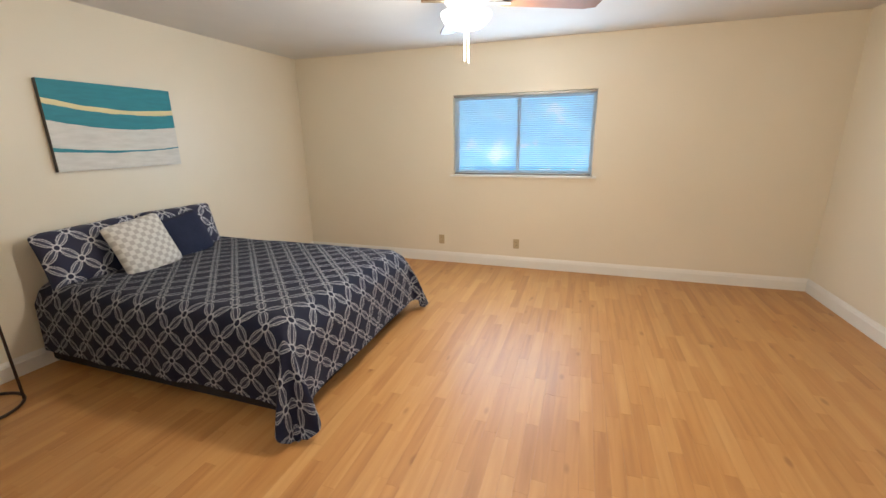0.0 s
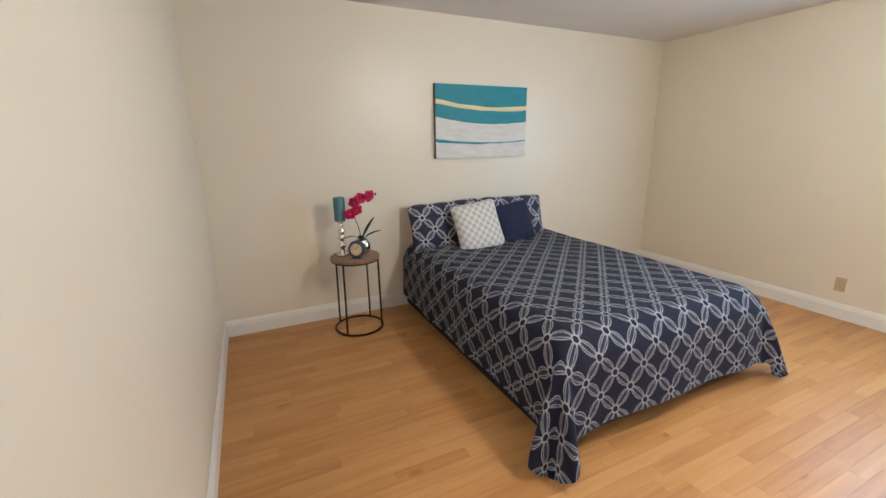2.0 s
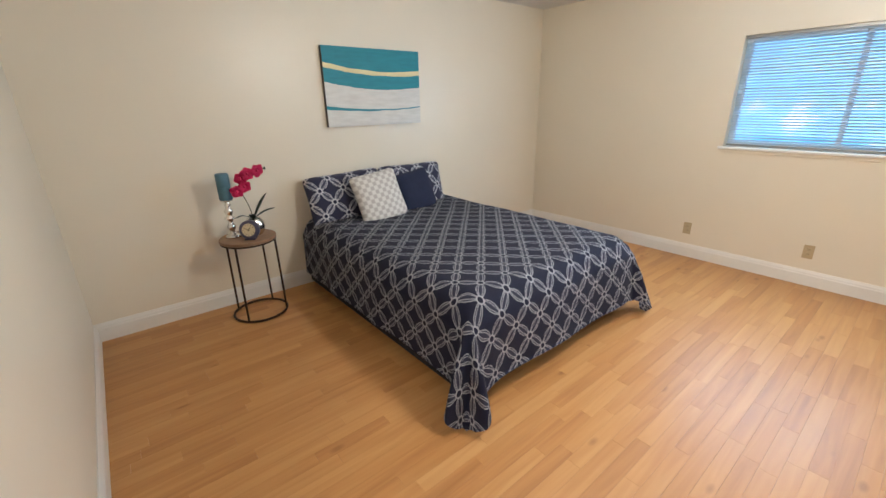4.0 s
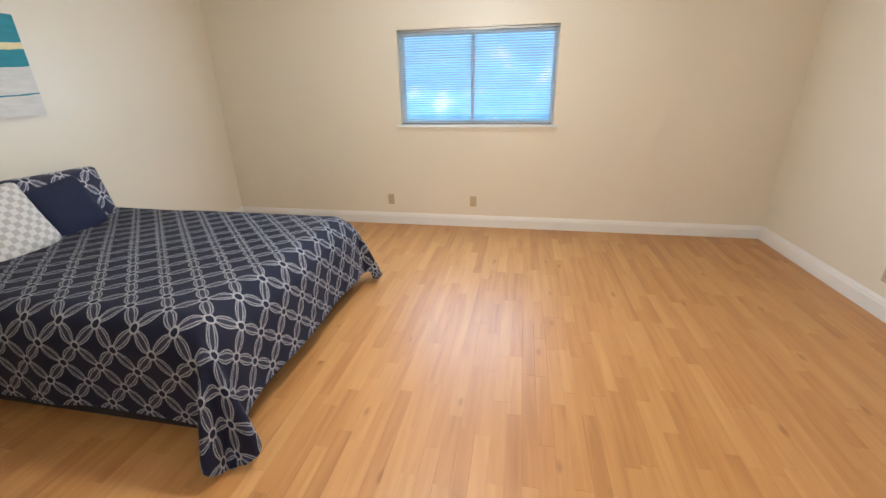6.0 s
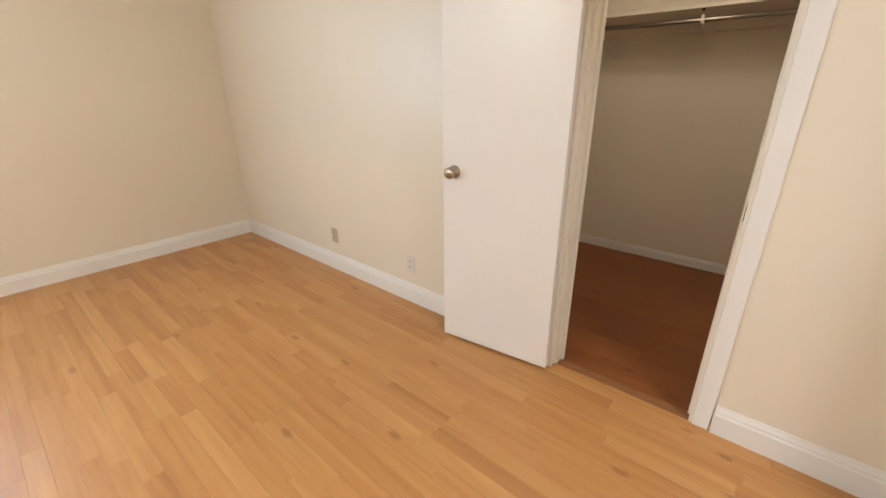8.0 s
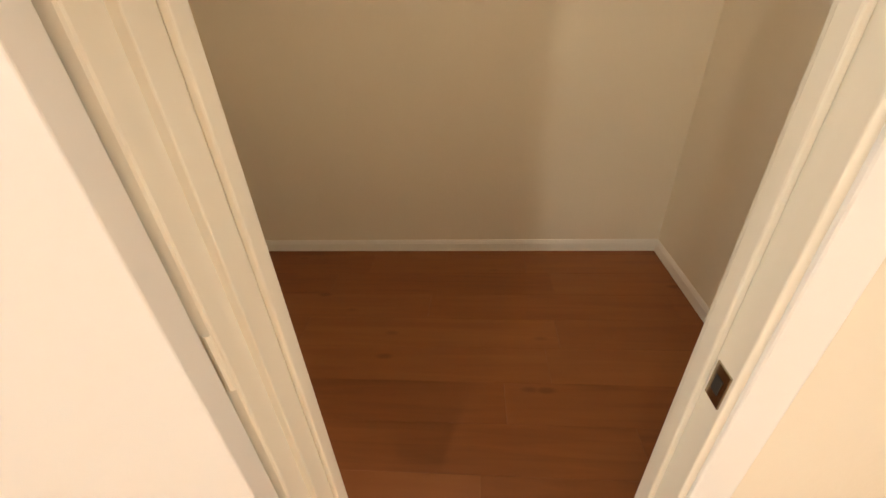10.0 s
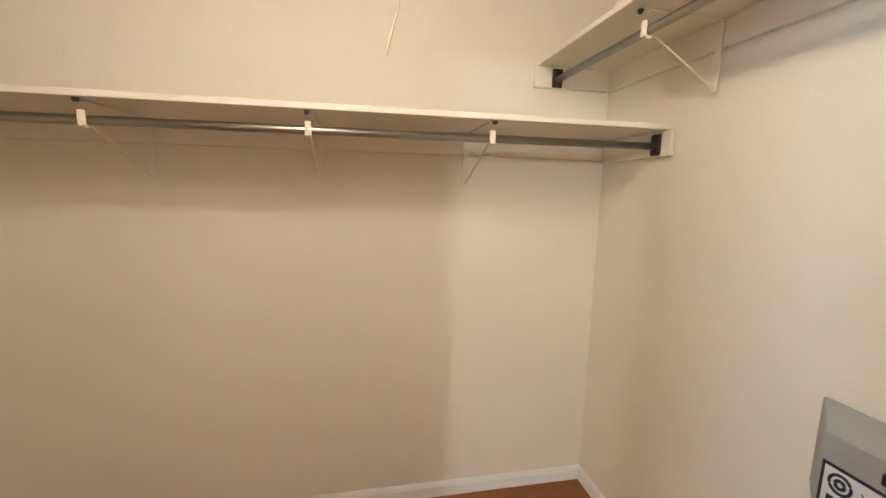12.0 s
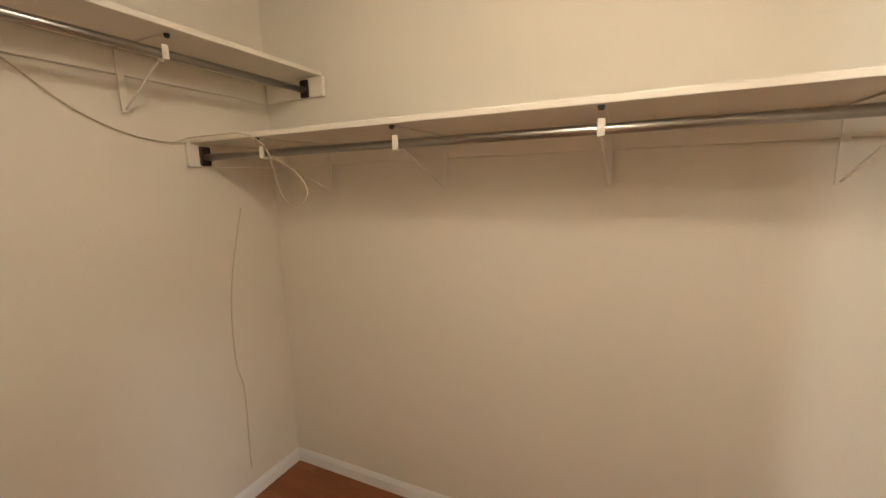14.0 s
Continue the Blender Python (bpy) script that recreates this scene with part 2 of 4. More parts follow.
WHITEPL = material("white_plastic", (0.70, 0.66, 0.58), 0.4, vary=0.03)
DARK = material("dark_slot", (0.02, 0.02, 0.02), 0.6)
BRASS = material("aged_brass", (0.42, 0.36, 0.27), 0.25, metal=1.0, vary=0.1, scale=30)
STEEL = material("steel_rod", (0.36, 0.33, 0.29), 0.30, metal=1.0, vary=0.12, scale=18)
BRONZE = material("dark_bronze_metal", (0.05, 0.032, 0.024), 0.45, metal=0.6, vary=0.2, scale=20)
SILVER = material("polished_silver", (0.75, 0.72, 0.67), 0.12, metal=1.0, vary=0.08, scale=40)
TABLEWOOD = material("brown_table_wood", (0.27, 0.155, 0.085), 0.5, vary=0.35, scale=25, bump=0.15)
CANDLE = material("teal_wax", (0.075, 0.17, 0.22), 0.5, vary=0.15, scale=30, bump=0.1)
PETAL = material("pink_petal", (0.72, 0.02, 0.13), 0.5, vary=0.3, scale=40)
LEAF = material("dark_leaf", (0.018, 0.035, 0.012), 0.4, vary=0.3, scale=30)
STEM = material("green_stem", (0.12, 0.10, 0.04), 0.6, vary=0.2, scale=30)
CLOCKRIM = material("slate_purple_clock_rim", (0.055, 0.05, 0.085), 0.35, vary=0.15, scale=30)
CLOCKFACE = material("cream_clock_face", (0.62, 0.52, 0.33), 0.6, vary=0.12, scale=30)
NAVY = material("navy_cushion_cloth", (0.009, 0.014, 0.042), 0.85, vary=0.25, scale=25, bump=0.3, bump_scale=400)
BASECLOTH = material("black_box_spring_cloth", (0.014, 0.010, 0.011), 0.9, vary=0.3, scale=20, bump=0.3, bump_scale=300)
SHEET = material("dark_mattress_cloth", (0.03, 0.03, 0.05), 0.9, vary=0.1)
QUILT = chain_fabric("navy_chain_fabric")
CHECK = check_fabric("grey_check_fabric")
PAINT = canvas_paint("teal_and_white_canvas")
CANVAS_EDGE = material("dark_canvas_edge", (0.10, 0.085, 0.07), 0.8, vary=0.2, scale=20)
SLAT = material("white_blind_slat", (0.72, 0.74, 0.74), 0.45, vary=0.02)
_nt = SLAT.node_tree
_tr = _nt.nodes.new("ShaderNodeBsdfTranslucent")
_tr.inputs[0].default_value = (0.8, 0.85, 0.9, 1)
_mx = _nt.nodes.new("ShaderNodeMixShader")
_mx.inputs[0].default_value = 0.68
_nt.links.new(_nt.nodes["Principled BSDF"].outputs[0], _mx.inputs[1])
_nt.links.new(_tr.outputs[0], _mx.inputs[2])
_nt.links.new(_mx.outputs[0], _nt.nodes["Material Output"].inputs[0])
FRAME = material("white_window_vinyl", (0.86, 0.88, 0.88), 0.4, vary=0.03)
GREYMETAL = material("grey_alu", (0.30, 0.29, 0.27), 0.4, metal=0.5, vary=0.08)
BOWL = glow("lit_glass_bowl", (1.0, 0.93, 0.82), 9.0)
BULBGLOW = glow("lit_bulb", (1.0, 0.86, 0.62), 12.0)
BLADE = material("walnut_fan_blade", (0.17, 0.075, 0.035), 0.35, vary=0.35, scale=14)
FANWHITE = material("white_fan_metal", (0.75, 0.74, 0.72), 0.3, vary=0.03)
GREYBOX = material("grey_box_enamel", (0.33, 0.33, 0.30), 0.5, vary=0.06, scale=12)
BLACK = material("black_print", (0.015, 0.015, 0.03), 0.6)
PAPER = material("label_paper", (0.68, 0.67, 0.64), 0.6, vary=0.05, scale=40)
SHELFWHITE = material("cream_shelf_paint", (0.76, 0.69, 0.57), 0.45, vary=0.05, scale=5, bump=0.1)
CORD = material("beige_cord", (0.58, 0.48, 0.34), 0.7, vary=0.1)
LAM = ((0.31, 0.125, 0.034), (0.47, 0.225, 0.069), (0.61, 0.34, 0.124))
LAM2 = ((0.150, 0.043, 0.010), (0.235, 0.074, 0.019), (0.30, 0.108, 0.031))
PLANK = wood_floor("honey_laminate", LAM, False, 0.38)
PLANK_REST = wood_floor("honey_laminate_rest", LAM, True, 0.38)
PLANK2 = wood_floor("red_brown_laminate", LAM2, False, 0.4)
GAP = material("floor_joint", (0.42, 0.21, 0.07), 0.7, vary=0.2)
GLASS = material("window_glass", (1, 1, 1), 0.0)
GLASS.node_tree.nodes["Principled BSDF"].inputs["Transmission Weight"].default_value = 1.0
OUT = outdoors("glowing_garden_backdrop")


# ---------- mesh helpers ----------
def box_bm(x0, y0, z0, x1, y1, z1, bevel=0.0, bm=None, seg=2):
    own = bm is None
    bm = bm or bmesh.new()
    r = bmesh.ops.create_cube(bm, size=1)
    vs = r["verts"]
    for v in vs:
        v.co = Vector(((x0 + x1) / 2 + v.co.x * (x1 - x0), (y0 + y1) / 2 + v.co.y * (y1 - y0), (z0 + z1) / 2 + v.co.z * (z1 - z0)))
    if bevel:
        es = list({e for v in vs for e in v.link_edges})
        bmesh.ops.bevel(bm, geom=es, offset=bevel, segments=seg, affect="EDGES", profile=0.5)
    return bm


def lathe_bm(profile, steps=28, bm=None):
    """A turned body from (radius, z) pairs."""
    bm = bm or bmesh.new()
    rings = []
    for r, z in profile:
        rings.append([bm.verts.new((r * math.cos(2 * math.pi * i / steps), r * math.sin(2 * math.pi * i / steps), z)) for i in range(steps)])
    for a, b in zip(rings, rings[1:]):
        for i in range(steps):
            bm.faces.new((a[i], a[(i + 1) % steps], b[(i + 1) % steps], b[i]))
    bm.faces.new(rings[0][::-1])
    bm.faces.new(rings[-1])
    return bm


def tube_bm(points, radius, steps=8, closed=False, bm=None):
    bm = bm or bmesh.new()
    pts = [Vector(p) for p in points]
    rings, n = [], len(pts)
    for i, p in enumerate(pts):
        a = pts[(i - 1) % n] if closed or i else p
        b = pts[(i + 1) % n] if closed or i < n - 1 else p
        d = (b - a).normalized()
        side = d.cross(Vector((0, 0, 1)) if abs(d.z) < 0.95 else Vector((1, 0, 0))).normalized()
        up = side.cross(d)
        rings.append([bm.verts.new(p + radius * (math.cos(2 * math.pi * k / steps) * side + math.sin(2 * math.pi * k / steps) * up)) for k in range(steps)])
    for i in range(n if closed else n - 1):
        a, b = rings[i], rings[(i + 1) % n]
        for k in range(steps):
            bm.faces.new((a[k], a[(k + 1) % steps], b[(k + 1) % steps], b[k]))
    if not closed:
        bm.faces.new(rings[0][::-1])
        bm.faces.new(rings[-1])
    return bm


def smooth_path(points, n=8):
    """Catmull-Rom through points."""
    p = [Vector(q) for q in points]
    p = [2 * p[0] - p[1]] + p + [2 * p[-1] - p[-2]]
    out = []
    for i in range(1, len(p) - 2):
        for k in range(n):
            t = k / n
            out.append(0.5 * ((2 * p[i]) + (p[i + 1] - p[i - 1]) * t + (2 * p[i - 1] - 5 * p[i] + 4 * p[i + 1] - p[i + 2]) * t * t + (3 * p[i] - p[i - 1] - 3 * p[i + 1] + p[i + 2]) * t ** 3))
    return out + [p[-2]]


def part(name, bm, mat, parent=None, label="", smooth=False):
    me = bpy.data.meshes.new(name)
    bmesh.ops.recalc_face_normals(bm, faces=bm.faces)
    bm.to_mesh(me)
    bm.free()
    me.materials.append(mat)
    if smooth:
        for p in me.polygons:
            p.use_smooth = True
    ob = new(name, me)
    if parent is not None:
        ob.parent = parent
    if label:
        tagged(ob, label)
    return ob


def thing(name, m, label, category, group="", kind=""):
    ob = new(name)
    ob.empty_display_size = 0.1
    ob.matrix_world = m
    return tagged(ob, label, category, group, kind)


def setting(name, bm, mat, label, category, smooth=False):
    return tagged(part(name, bm, mat, smooth=smooth), label, category, kind="structure")


# ---------- the shell ----------
XW, XE, YN, YS, H = -1.75, 3.842, 5.100, 0.574, 2.44
TH = 0.12
WX0, WX1, WZ0, WZ1 = 0.288, 1.805, 1.065, 1.935     # window opening
DY0, DY1, DH = 1.238, 1.868, 2.04                   # closet doorway
CX, CS, CN = 5.610, 0.497, 3.354                    # closet: back, south and north faces
EX0, EX1 = 1.18, 3.50                               # entry opening in the south wall, widened to let the fill light in
CW = XE + 0.085

bm = box_bm(XW - TH, YS - TH, -0.12, CX + TH, YN + 0.15, -0.010)
box_bm(EX0 - 0.3, -1.6, -0.12, EX1 + 0.3, YS - TH, -0.010, bm=bm)
setting("floor_base", bm, GAP, "dark joints of the laminate floor", "floor")
setting("wall_west", box_bm(XW - TH, YS - TH, -0.01, XW, YN + 0.15, H), WALL, "cream painted bedroom wall with the painting", "wall")
bm = box_bm(XW, YN, -0.01, WX0, YN + 0.15, H)
box_bm(WX1, YN, -0.01, CW, YN + 0.15, H, bm=bm)
box_bm(WX0, YN, -0.01, WX1, YN + 0.15, WZ0, bm=bm)
box_bm(WX0, YN, WZ1, WX1, YN + 0.15, H, bm=bm)
setting("wall_north", bm, WALL, "cream painted wall with the wide window", "wall")
bm = box_bm(XE, YS - TH, -0.01, CW, DY0, H)
box_bm(XE, DY1, -0.01, CW, YN, H, bm=bm)
box_bm(XE, DY0, DH, CW, DY1, H, bm=bm)
setting("wall_east", bm, WALL, "cream painted wall with the closet doorway", "wall")
bm = box_bm(XW, YS - TH, -0.01, EX0, YS, H)
box_bm(EX1, YS - TH, -0.01, XE, YS, H, bm=bm)
box_bm(EX0, YS - TH, 2.05, EX1, YS, H, bm=bm)
setting("wall_south", bm, WALL, "cream painted wall with the entry opening", "wall")
bm = box_bm(EX0 - 0.3, -1.5, -0.01, EX0 - 0.2, YS - TH, H)
box_bm(EX1 + 0.2, -1.5, -0.01, EX1 + 0.3, YS - TH, H, bm=bm)
box_bm(EX0 - 0.3, -1.6, -0.01, EX1 + 0.3, -1.5, H, bm=bm)
setting("wall_hall", bm, WALL, "plain cream walls of the hall", "wall")
bm = box_bm(XW - TH, YS - TH, H, CW, YN + 0.15, H + 0.1)
box_bm(EX0 - 0.3, -1.6, H, EX1 + 0.3, YS - TH, H + 0.1, bm=bm)
setting("ceiling", bm, CEIL, "white textured bedroom ceiling", "ceiling")
setting("wall_closet_back", box_bm(CX, CS - TH, -0.01, CX + TH, CN + TH, H), CLOSET_WALL, "cream painted back wall of the closet", "wall")
setting("wall_closet_south", box_bm(CW, CS - TH, -0.01, CX, CS, H), CLOSET_WALL, "cream painted side wall of the closet with the grey box", "wall")
setting("wall_closet_north", box_bm(CW, CN, -0.01, CX, CN + TH, H), CLOSET_WALL, "cream painted side wall of the closet with the cord", "wall")
setting("ceiling_closet", box_bm(CW, CS - TH, H, CX + TH, CN + TH, H + 0.1), CEIL, "white closet ceiling", "ceiling")


def baseboard(name, a, b, inward, height, thick, label):
    """A moulded board along the wall from a to b."""
    a, b, n = Vector((*a, 0)), Vector((*b, 0)), Vector((*inward, 0))
    prof = [(0.001, -0.008), (thick, -0.008), (thick, height * 0.70), (thick * 0.8, height * 0.76), (thick * 0.75, height * 0.84), (thick * 0.45, height * 0.93), (thick * 0.3, height), (0.001, height)]
    bm = bmesh.new()
    rows = [[bm.verts.new(p + n * d + Vector((0, 0, z))) for d, z in prof] for p in (a, b)]
    k = len(prof)
    for i in range(k):
        bm.faces.new((rows[0][i], rows[0][(i + 1) % k], rows[1][(i + 1) % k], rows[1][i]))
    bm.faces.new(rows[0])
    bm.faces.new(rows[1][::-1])
    setting(name, bm, TRIM, label, "baseboard")


BBL = "white moulded baseboard along the bedroom wall"
baseboard("baseboard", (XW, YS), (XW, YN), (1, 0), 0.128, 0.016, BBL)
baseboard("baseboard", (XW, YN), (XE, YN), (0, -1), 0.128, 0.016, BBL)
baseboard("baseboard", (XE, DY1 + 0.06), (XE, YN), (-1, 0), 0.128, 0.016, BBL)
baseboard("baseboard", (XE, YS), (XE, DY0 - 0.06), (-1, 0), 0.128, 0.016, BBL)
baseboard("baseboard", (XW, YS), (EX0 - 0.06, YS), (0, 1), 0.128, 0.016, BBL)
baseboard("baseboard", (EX1 + 0.06, YS), (XE, YS), (0, 1), 0.128, 0.016, BBL)
BBC = "narrow cream baseboard inside the closet"
baseboard("baseboard", (CX, CS), (CX, CN), (-1, 0), 0.075, 0.012, BBC)
baseboard("baseboard", (CW, CS), (CX, CS), (0, 1), 0.075, 0.012, BBC)
baseboard("baseboard", (CW, CN), (CX, CN), (0, -1), 0.075, 0.012, BBC)
baseboard("baseboard", (CW, CS), (CW, DY0 - 0.03), (1, 0), 0.075, 0.012, BBC)
baseboard("baseboard", (CW, DY1 + 0.03), (CW, CN), (1, 0), 0.075, 0.012, BBC)

# ---------- closet doorway: jambs, stops, casing ----------
trim = thing("door_frame", pose(XE, 0, 0), "cream painted frame of the closet doorway", "door frame", kind="structure")
J = 0.018
for y0, y1 in ((DY0, DY0 + J), (DY1 - J, DY1)):
    part("jamb", box_bm(-0.004, y0, -0.008, 0.088, y1, DH - J, 0.002), JAMB, trim)
part("jamb", box_bm(-0.004, DY0, DH - J, 0.088, DY1, DH, 0.002), JAMB, trim)
for y0, y1 in ((DY0 + J, DY0 + J + 0.011), (DY1 - J - 0.011, DY1 - J)):
    part("stop", box_bm(0.038, y0, -0.006, 0.068, y1, DH - J, 0.003), JAMB, trim)
part("stop", box_bm(0.038, DY0 + J, DH - J - 0.011, 0.068, DY1 - J, DH - J, 0.003), JAMB, trim)
for y0, y1 in ((DY0 - 0.055, DY0 + 0.006), (DY1 - 0.006, DY1 + 0.055)):
    part("casing", box_bm(-0.010 if y0 < DY0 else -0.046, y0, -0.008, 0.0, y1, DH + 0.055, 0.004), JAMB if y0 > DY0 else TRIM, trim)
part("casing", box_bm(-0.010, DY0 + 0.006, DH - 0.006, 0.0, DY1 - 0.006, DH + 0.055, 0.004), TRIM, trim)
part("strike_plate", box_bm(0.002, DY0 + J - 0.001, 0.875, 0.034, DY0 + J + 0.0022, 0.935, 0.001), BRASS, trim, "worn brass strike plate")
part("strike_hole", box_bm(0.011, DY0 + J + 0.002, 0.892, 0.026, DY0 + J + 0.003, 0.918), DARK, trim)
part("threshold", box_bm(0.0, DY0 + J, -0.008, 0.05, DY1 - J, 0.004, 0.002), material("threshold_wood", (0.26, 0.11, 0.04), 0.45, vary=0.2, scale=20), trim, "thin brown floor strip")

# the open door, folded back towards the wall
ang = math.degrees(math.atan2(0.166 - 0.093, 0.60))
door = thing("door_1", pose(XE - 0.052, DY1 + 0.002, 0.0, 0, 0, ang), "white flat hinged closet door standing wide open", "door", kind="structure")
DW = 0.60
part("slab", box_bm(-0.040, 0.004, 0.014, 0.001, DW, 2.02, 0.002), DOOR, door)
KZ, KY = 0.935, DW - 0.065
for side in (-1, 1):
    fx = -0.040 if side < 0 else 0.001
    bmk = lathe_bm([(0.032, 0), (0.032, 0.004), (0.026, 0.010), (0.012, 0.014), (0.011, 0.026), (0.020, 0.032), (0.027, 0.042), (0.027, 0.052), (0.020, 0.060), (0.008, 0.063)])
    bmesh.ops.transform(bmk, matrix=pose(fx, KY, KZ, 0, 90 * side, 0), verts=bmk.verts)
    part("knob", bmk, BRASS, door, "round aged brass door knob", smooth=True)
part("latch", box_bm(-0.033, DW, KZ - 0.028, -0.011, DW + 0.0015, KZ + 0.028), BRASS, door, "brass latch plate")
for z in (0.25, 1.0, 1.78):
    part("hinge", tube_bm([(0.008, 0.0, z - 0.045), (0.008, 0.0, z + 0.045)], 0.006), JAMB, door, "painted-over hinge")

# ---------- window ----------
win = thing("window_1", pose(0, YN, 0), "white sliding window with closed-in blinds and a painted sill", "window", kind="structure")
FY0, FY1 = 0.085, 0.135
part("window_frame", box_bm(WX0, FY0, WZ0, WX0 + 0.04, FY1, WZ1, 0.003), FRAME, win)
part("window_frame", box_bm(WX1 - 0.04, FY0, WZ0, WX1, FY1, WZ1, 0.003), FRAME, win)
part("window_frame", box_bm(WX0 + 0.04, FY0, WZ1 - 0.04, WX1 - 0.04, FY1, WZ1, 0.003), FRAME, win)
part("window_frame", box_bm(WX0 + 0.04, FY0, WZ0, WX1 - 0.04, FY1, WZ0 + 0.04, 0.003), FRAME, win)
mx = 1.012
part("mullion", box_bm(mx - 0.018, FY0 + 0.002, WZ0 + 0.04, mx + 0.018, FY1 - 0.002, WZ1 - 0.04, 0.003), FRAME, win)
for x0, x1 in ((WX0 + 0.04, mx - 0.018), (mx + 0.018, WX1 - 0.04)):
    p = part("pane", box_bm(x0, 0.108, WZ0 + 0.04, x1, 0.112, WZ1 - 0.04), GLASS, win)
    p.visible_shadow = False
part("window_sill", box_bm(WX0 - 0.035, -0.030, WZ0 - 0.022, WX1 + 0.045, 0.085, WZ0 + 0.001, 0.005), TRIM, win, "narrow white painted sill")
part("apron", box_bm(WX0 - 0.02, -0.010, WZ0 - 0.05, WX1 + 0.03, 0.0, WZ0 - 0.022, 0.003), WALL, win)

blind = thing("window_blind", pose(0, YN, 0), "white horizontal mini blind hung in the window, slats half open", "blind")
part("headrail", box_bm(WX0 + 0.006, 0.012, WZ1 - 0.026, WX1 - 0.006, 0.042, WZ1 - 0.002, 0.002), GREYMETAL, blind, "grey metal head rail")
part("bottom_rail", box_bm(WX0 + 0.012, 0.016, WZ0 + 0.006, WX1 - 0.012, 0.040, WZ0 + 0.022, 0.003), GREYMETAL, blind, "grey bottom rail")
bms = bmesh.new()
prev = None
for k in range(6):
    a = -0.5 + k / 5
    c = [bms.verts.new((x, a * 0.024, 0.0028 * (1 - 4 * a * a))) for x in (WX0 + 0.012, WX1 - 0.012)]
    if prev:
        bms.faces.new((prev[0], prev[1], c[1], c[0]))
    prev = c
bmesh.ops.solidify(bms, geom=bms.faces[:], thickness=0.0006)
slat0 = part("slat", bms, SLAT, blind)
N_SLAT = 38
for i in range(N_SLAT):
    s = slat0 if i == 0 else new("slat", slat0.data)
    s.parent = blind
    s.matrix_local = pose(0, 0.028, WZ0 + 0.034 + i * (WZ1 - WZ0 - 0.07) / (N_SLAT - 1), -40, 0, 0)
for x in (WX0 + 0.16, mx, WX1 - 0.16):
    part("ladder_cord", tube_bm([(x, 0.014, WZ0 + 0.02), (x, 0.014, WZ1 - 0.02)], 0.0009, 5), SLAT, blind)
part("cord", tube_bm([(WX1 - 0.02, 0.006, WZ1 - 0.02), (WX1 - 0.018, 0.004, WZ0 - 0.0 + 0.1)], 0.0012, 5), SLAT, blind)

# self-lit sheet, its daylight and blue shade are emission colour
setting("backdrop", box_bm(-9, 14.0, -4, 11, 14.1, 9), OUT, "glowing backdrop of a blurred garden in blue shade beyond the window", "backdrop")


# ---------- outlets ----------
def outlet(place, mat, label, rot):
    o = thing("wall_outlet", pose(*place, 0, 0, rot), label, "wall outlet", "bedroom wall outlets")
    part("plate", box_bm(-0.035, -0.006, -0.057, 0.035, 0.0, 0.057, 0.003), mat, o)
    for z in (-0.02, 0.02):
        s = part("socket", box_bm(-0.017, -0.0085, z - 0.014, 0.017, -0.006, z + 0.014, 0.001), mat, o)
        for x in (-0.006, 0.006):
            part("slot", box_bm(x - 0.0012, -0.0092, z - 0.004, x + 0.0012, -0.0085, z + 0.005), DARK, s)
    part("screw", box_bm(-0.003, -0.0072, -0.003, 0.003, -0.006, 0.003), mat, o)
    return o


outlet((0.13, YN, 0.281), TAN, "tan plastic wall outlet above the baseboard", 0)
outlet((1.041, YN, 0.281), TAN, "tan plastic wall outlet below the window", 0)
outlet((XE, 3.68, 0.278), TAN, "tan plastic wall outlet on the closet wall", 90 + 180)
outlet((XE, 2.879, 0.266), WHITEPL, "pale painted wall outlet beside the open door", 270)

# ---------- ceiling fan ----------
fan = thing("ceiling_fan", pose(*FAN), "white ceiling fan with walnut blades and lit glass bowl", "ceiling fan")
part("canopy", lathe_bm([(0.07, 0.0), (0.07, -0.03), (0.03, -0.06)]), FANWHITE, fan, smooth=True)
part("downrod", lathe_bm([(0.013, -0.04), (0.013, -0.18)], 16), FANWHITE, fan, smooth=True)
part("motor", lathe_bm([(0.03, -0.15), (0.10, -0.17), (0.125, -0.21), (0.125, -0.25), (0.09, -0.29), (0.06, -0.30)]), FANWHITE, fan, smooth=True)
for k in range(4):
    a = 25 + 90 * k
    bmb = bmesh.new()
    pts = []
    for i in range(9):
        r = 0.20 + 0.54 * i / 8
        w = 0.052 + 0.018 * i / 8 if i < 8 else 0.045
        pts.append((r, w))
    top = [bmb.verts.new((r, w, 0.0)) for r, w in pts] + [bmb.verts.new((r, -w, 0.0)) for r, w in reversed(pts)]
    bmb.faces.new(top)
    ext = bmesh.ops.extrude_face_region(bmb, geom=bmb.faces[:])
    for g in ext["geom"]:
        if isinstance(g, bmesh.types.BMVert):
            g.co.z += 0.007
    bmesh.ops.transform(bmb, matrix=pose(0, 0, -0.255, 0, 0, a) @ pose(0, 0, 0, -11, 0, 0), verts=bmb.verts)
    part("blade", bmb, BLADE, fan, "walnut-stained fan blade")
    bmi = box_bm(0.09, -0.018, -0.266, 0.24, 0.018, -0.260, 0.002)
    bmesh.ops.transform(bmi, matrix=pose(0, 0, 0, 0, 0, a), verts=bmi.verts)
    part("blade_arm", bmi, BRASS, fan)
part("light_kit", lathe_bm([(0.05, -0.29), (0.075, -0.31), (0.075, -0.325)]), FANWHITE, fan, smooth=True)
bowl = part("glass_bowl", lathe_bm([(0.070, -0.317)] + [(0.135 * math.cos(t), -0.318 - 0.080 * math.sin(t)) for t in [i * math.pi / 2 / 9 for i in range(9)]] + [(0.012, -0.399)]), BOWL, fan, "frosted glass bowl, lit", smooth=True)
bowl.visible_shadow = False  # glass: lets the bulb's light through
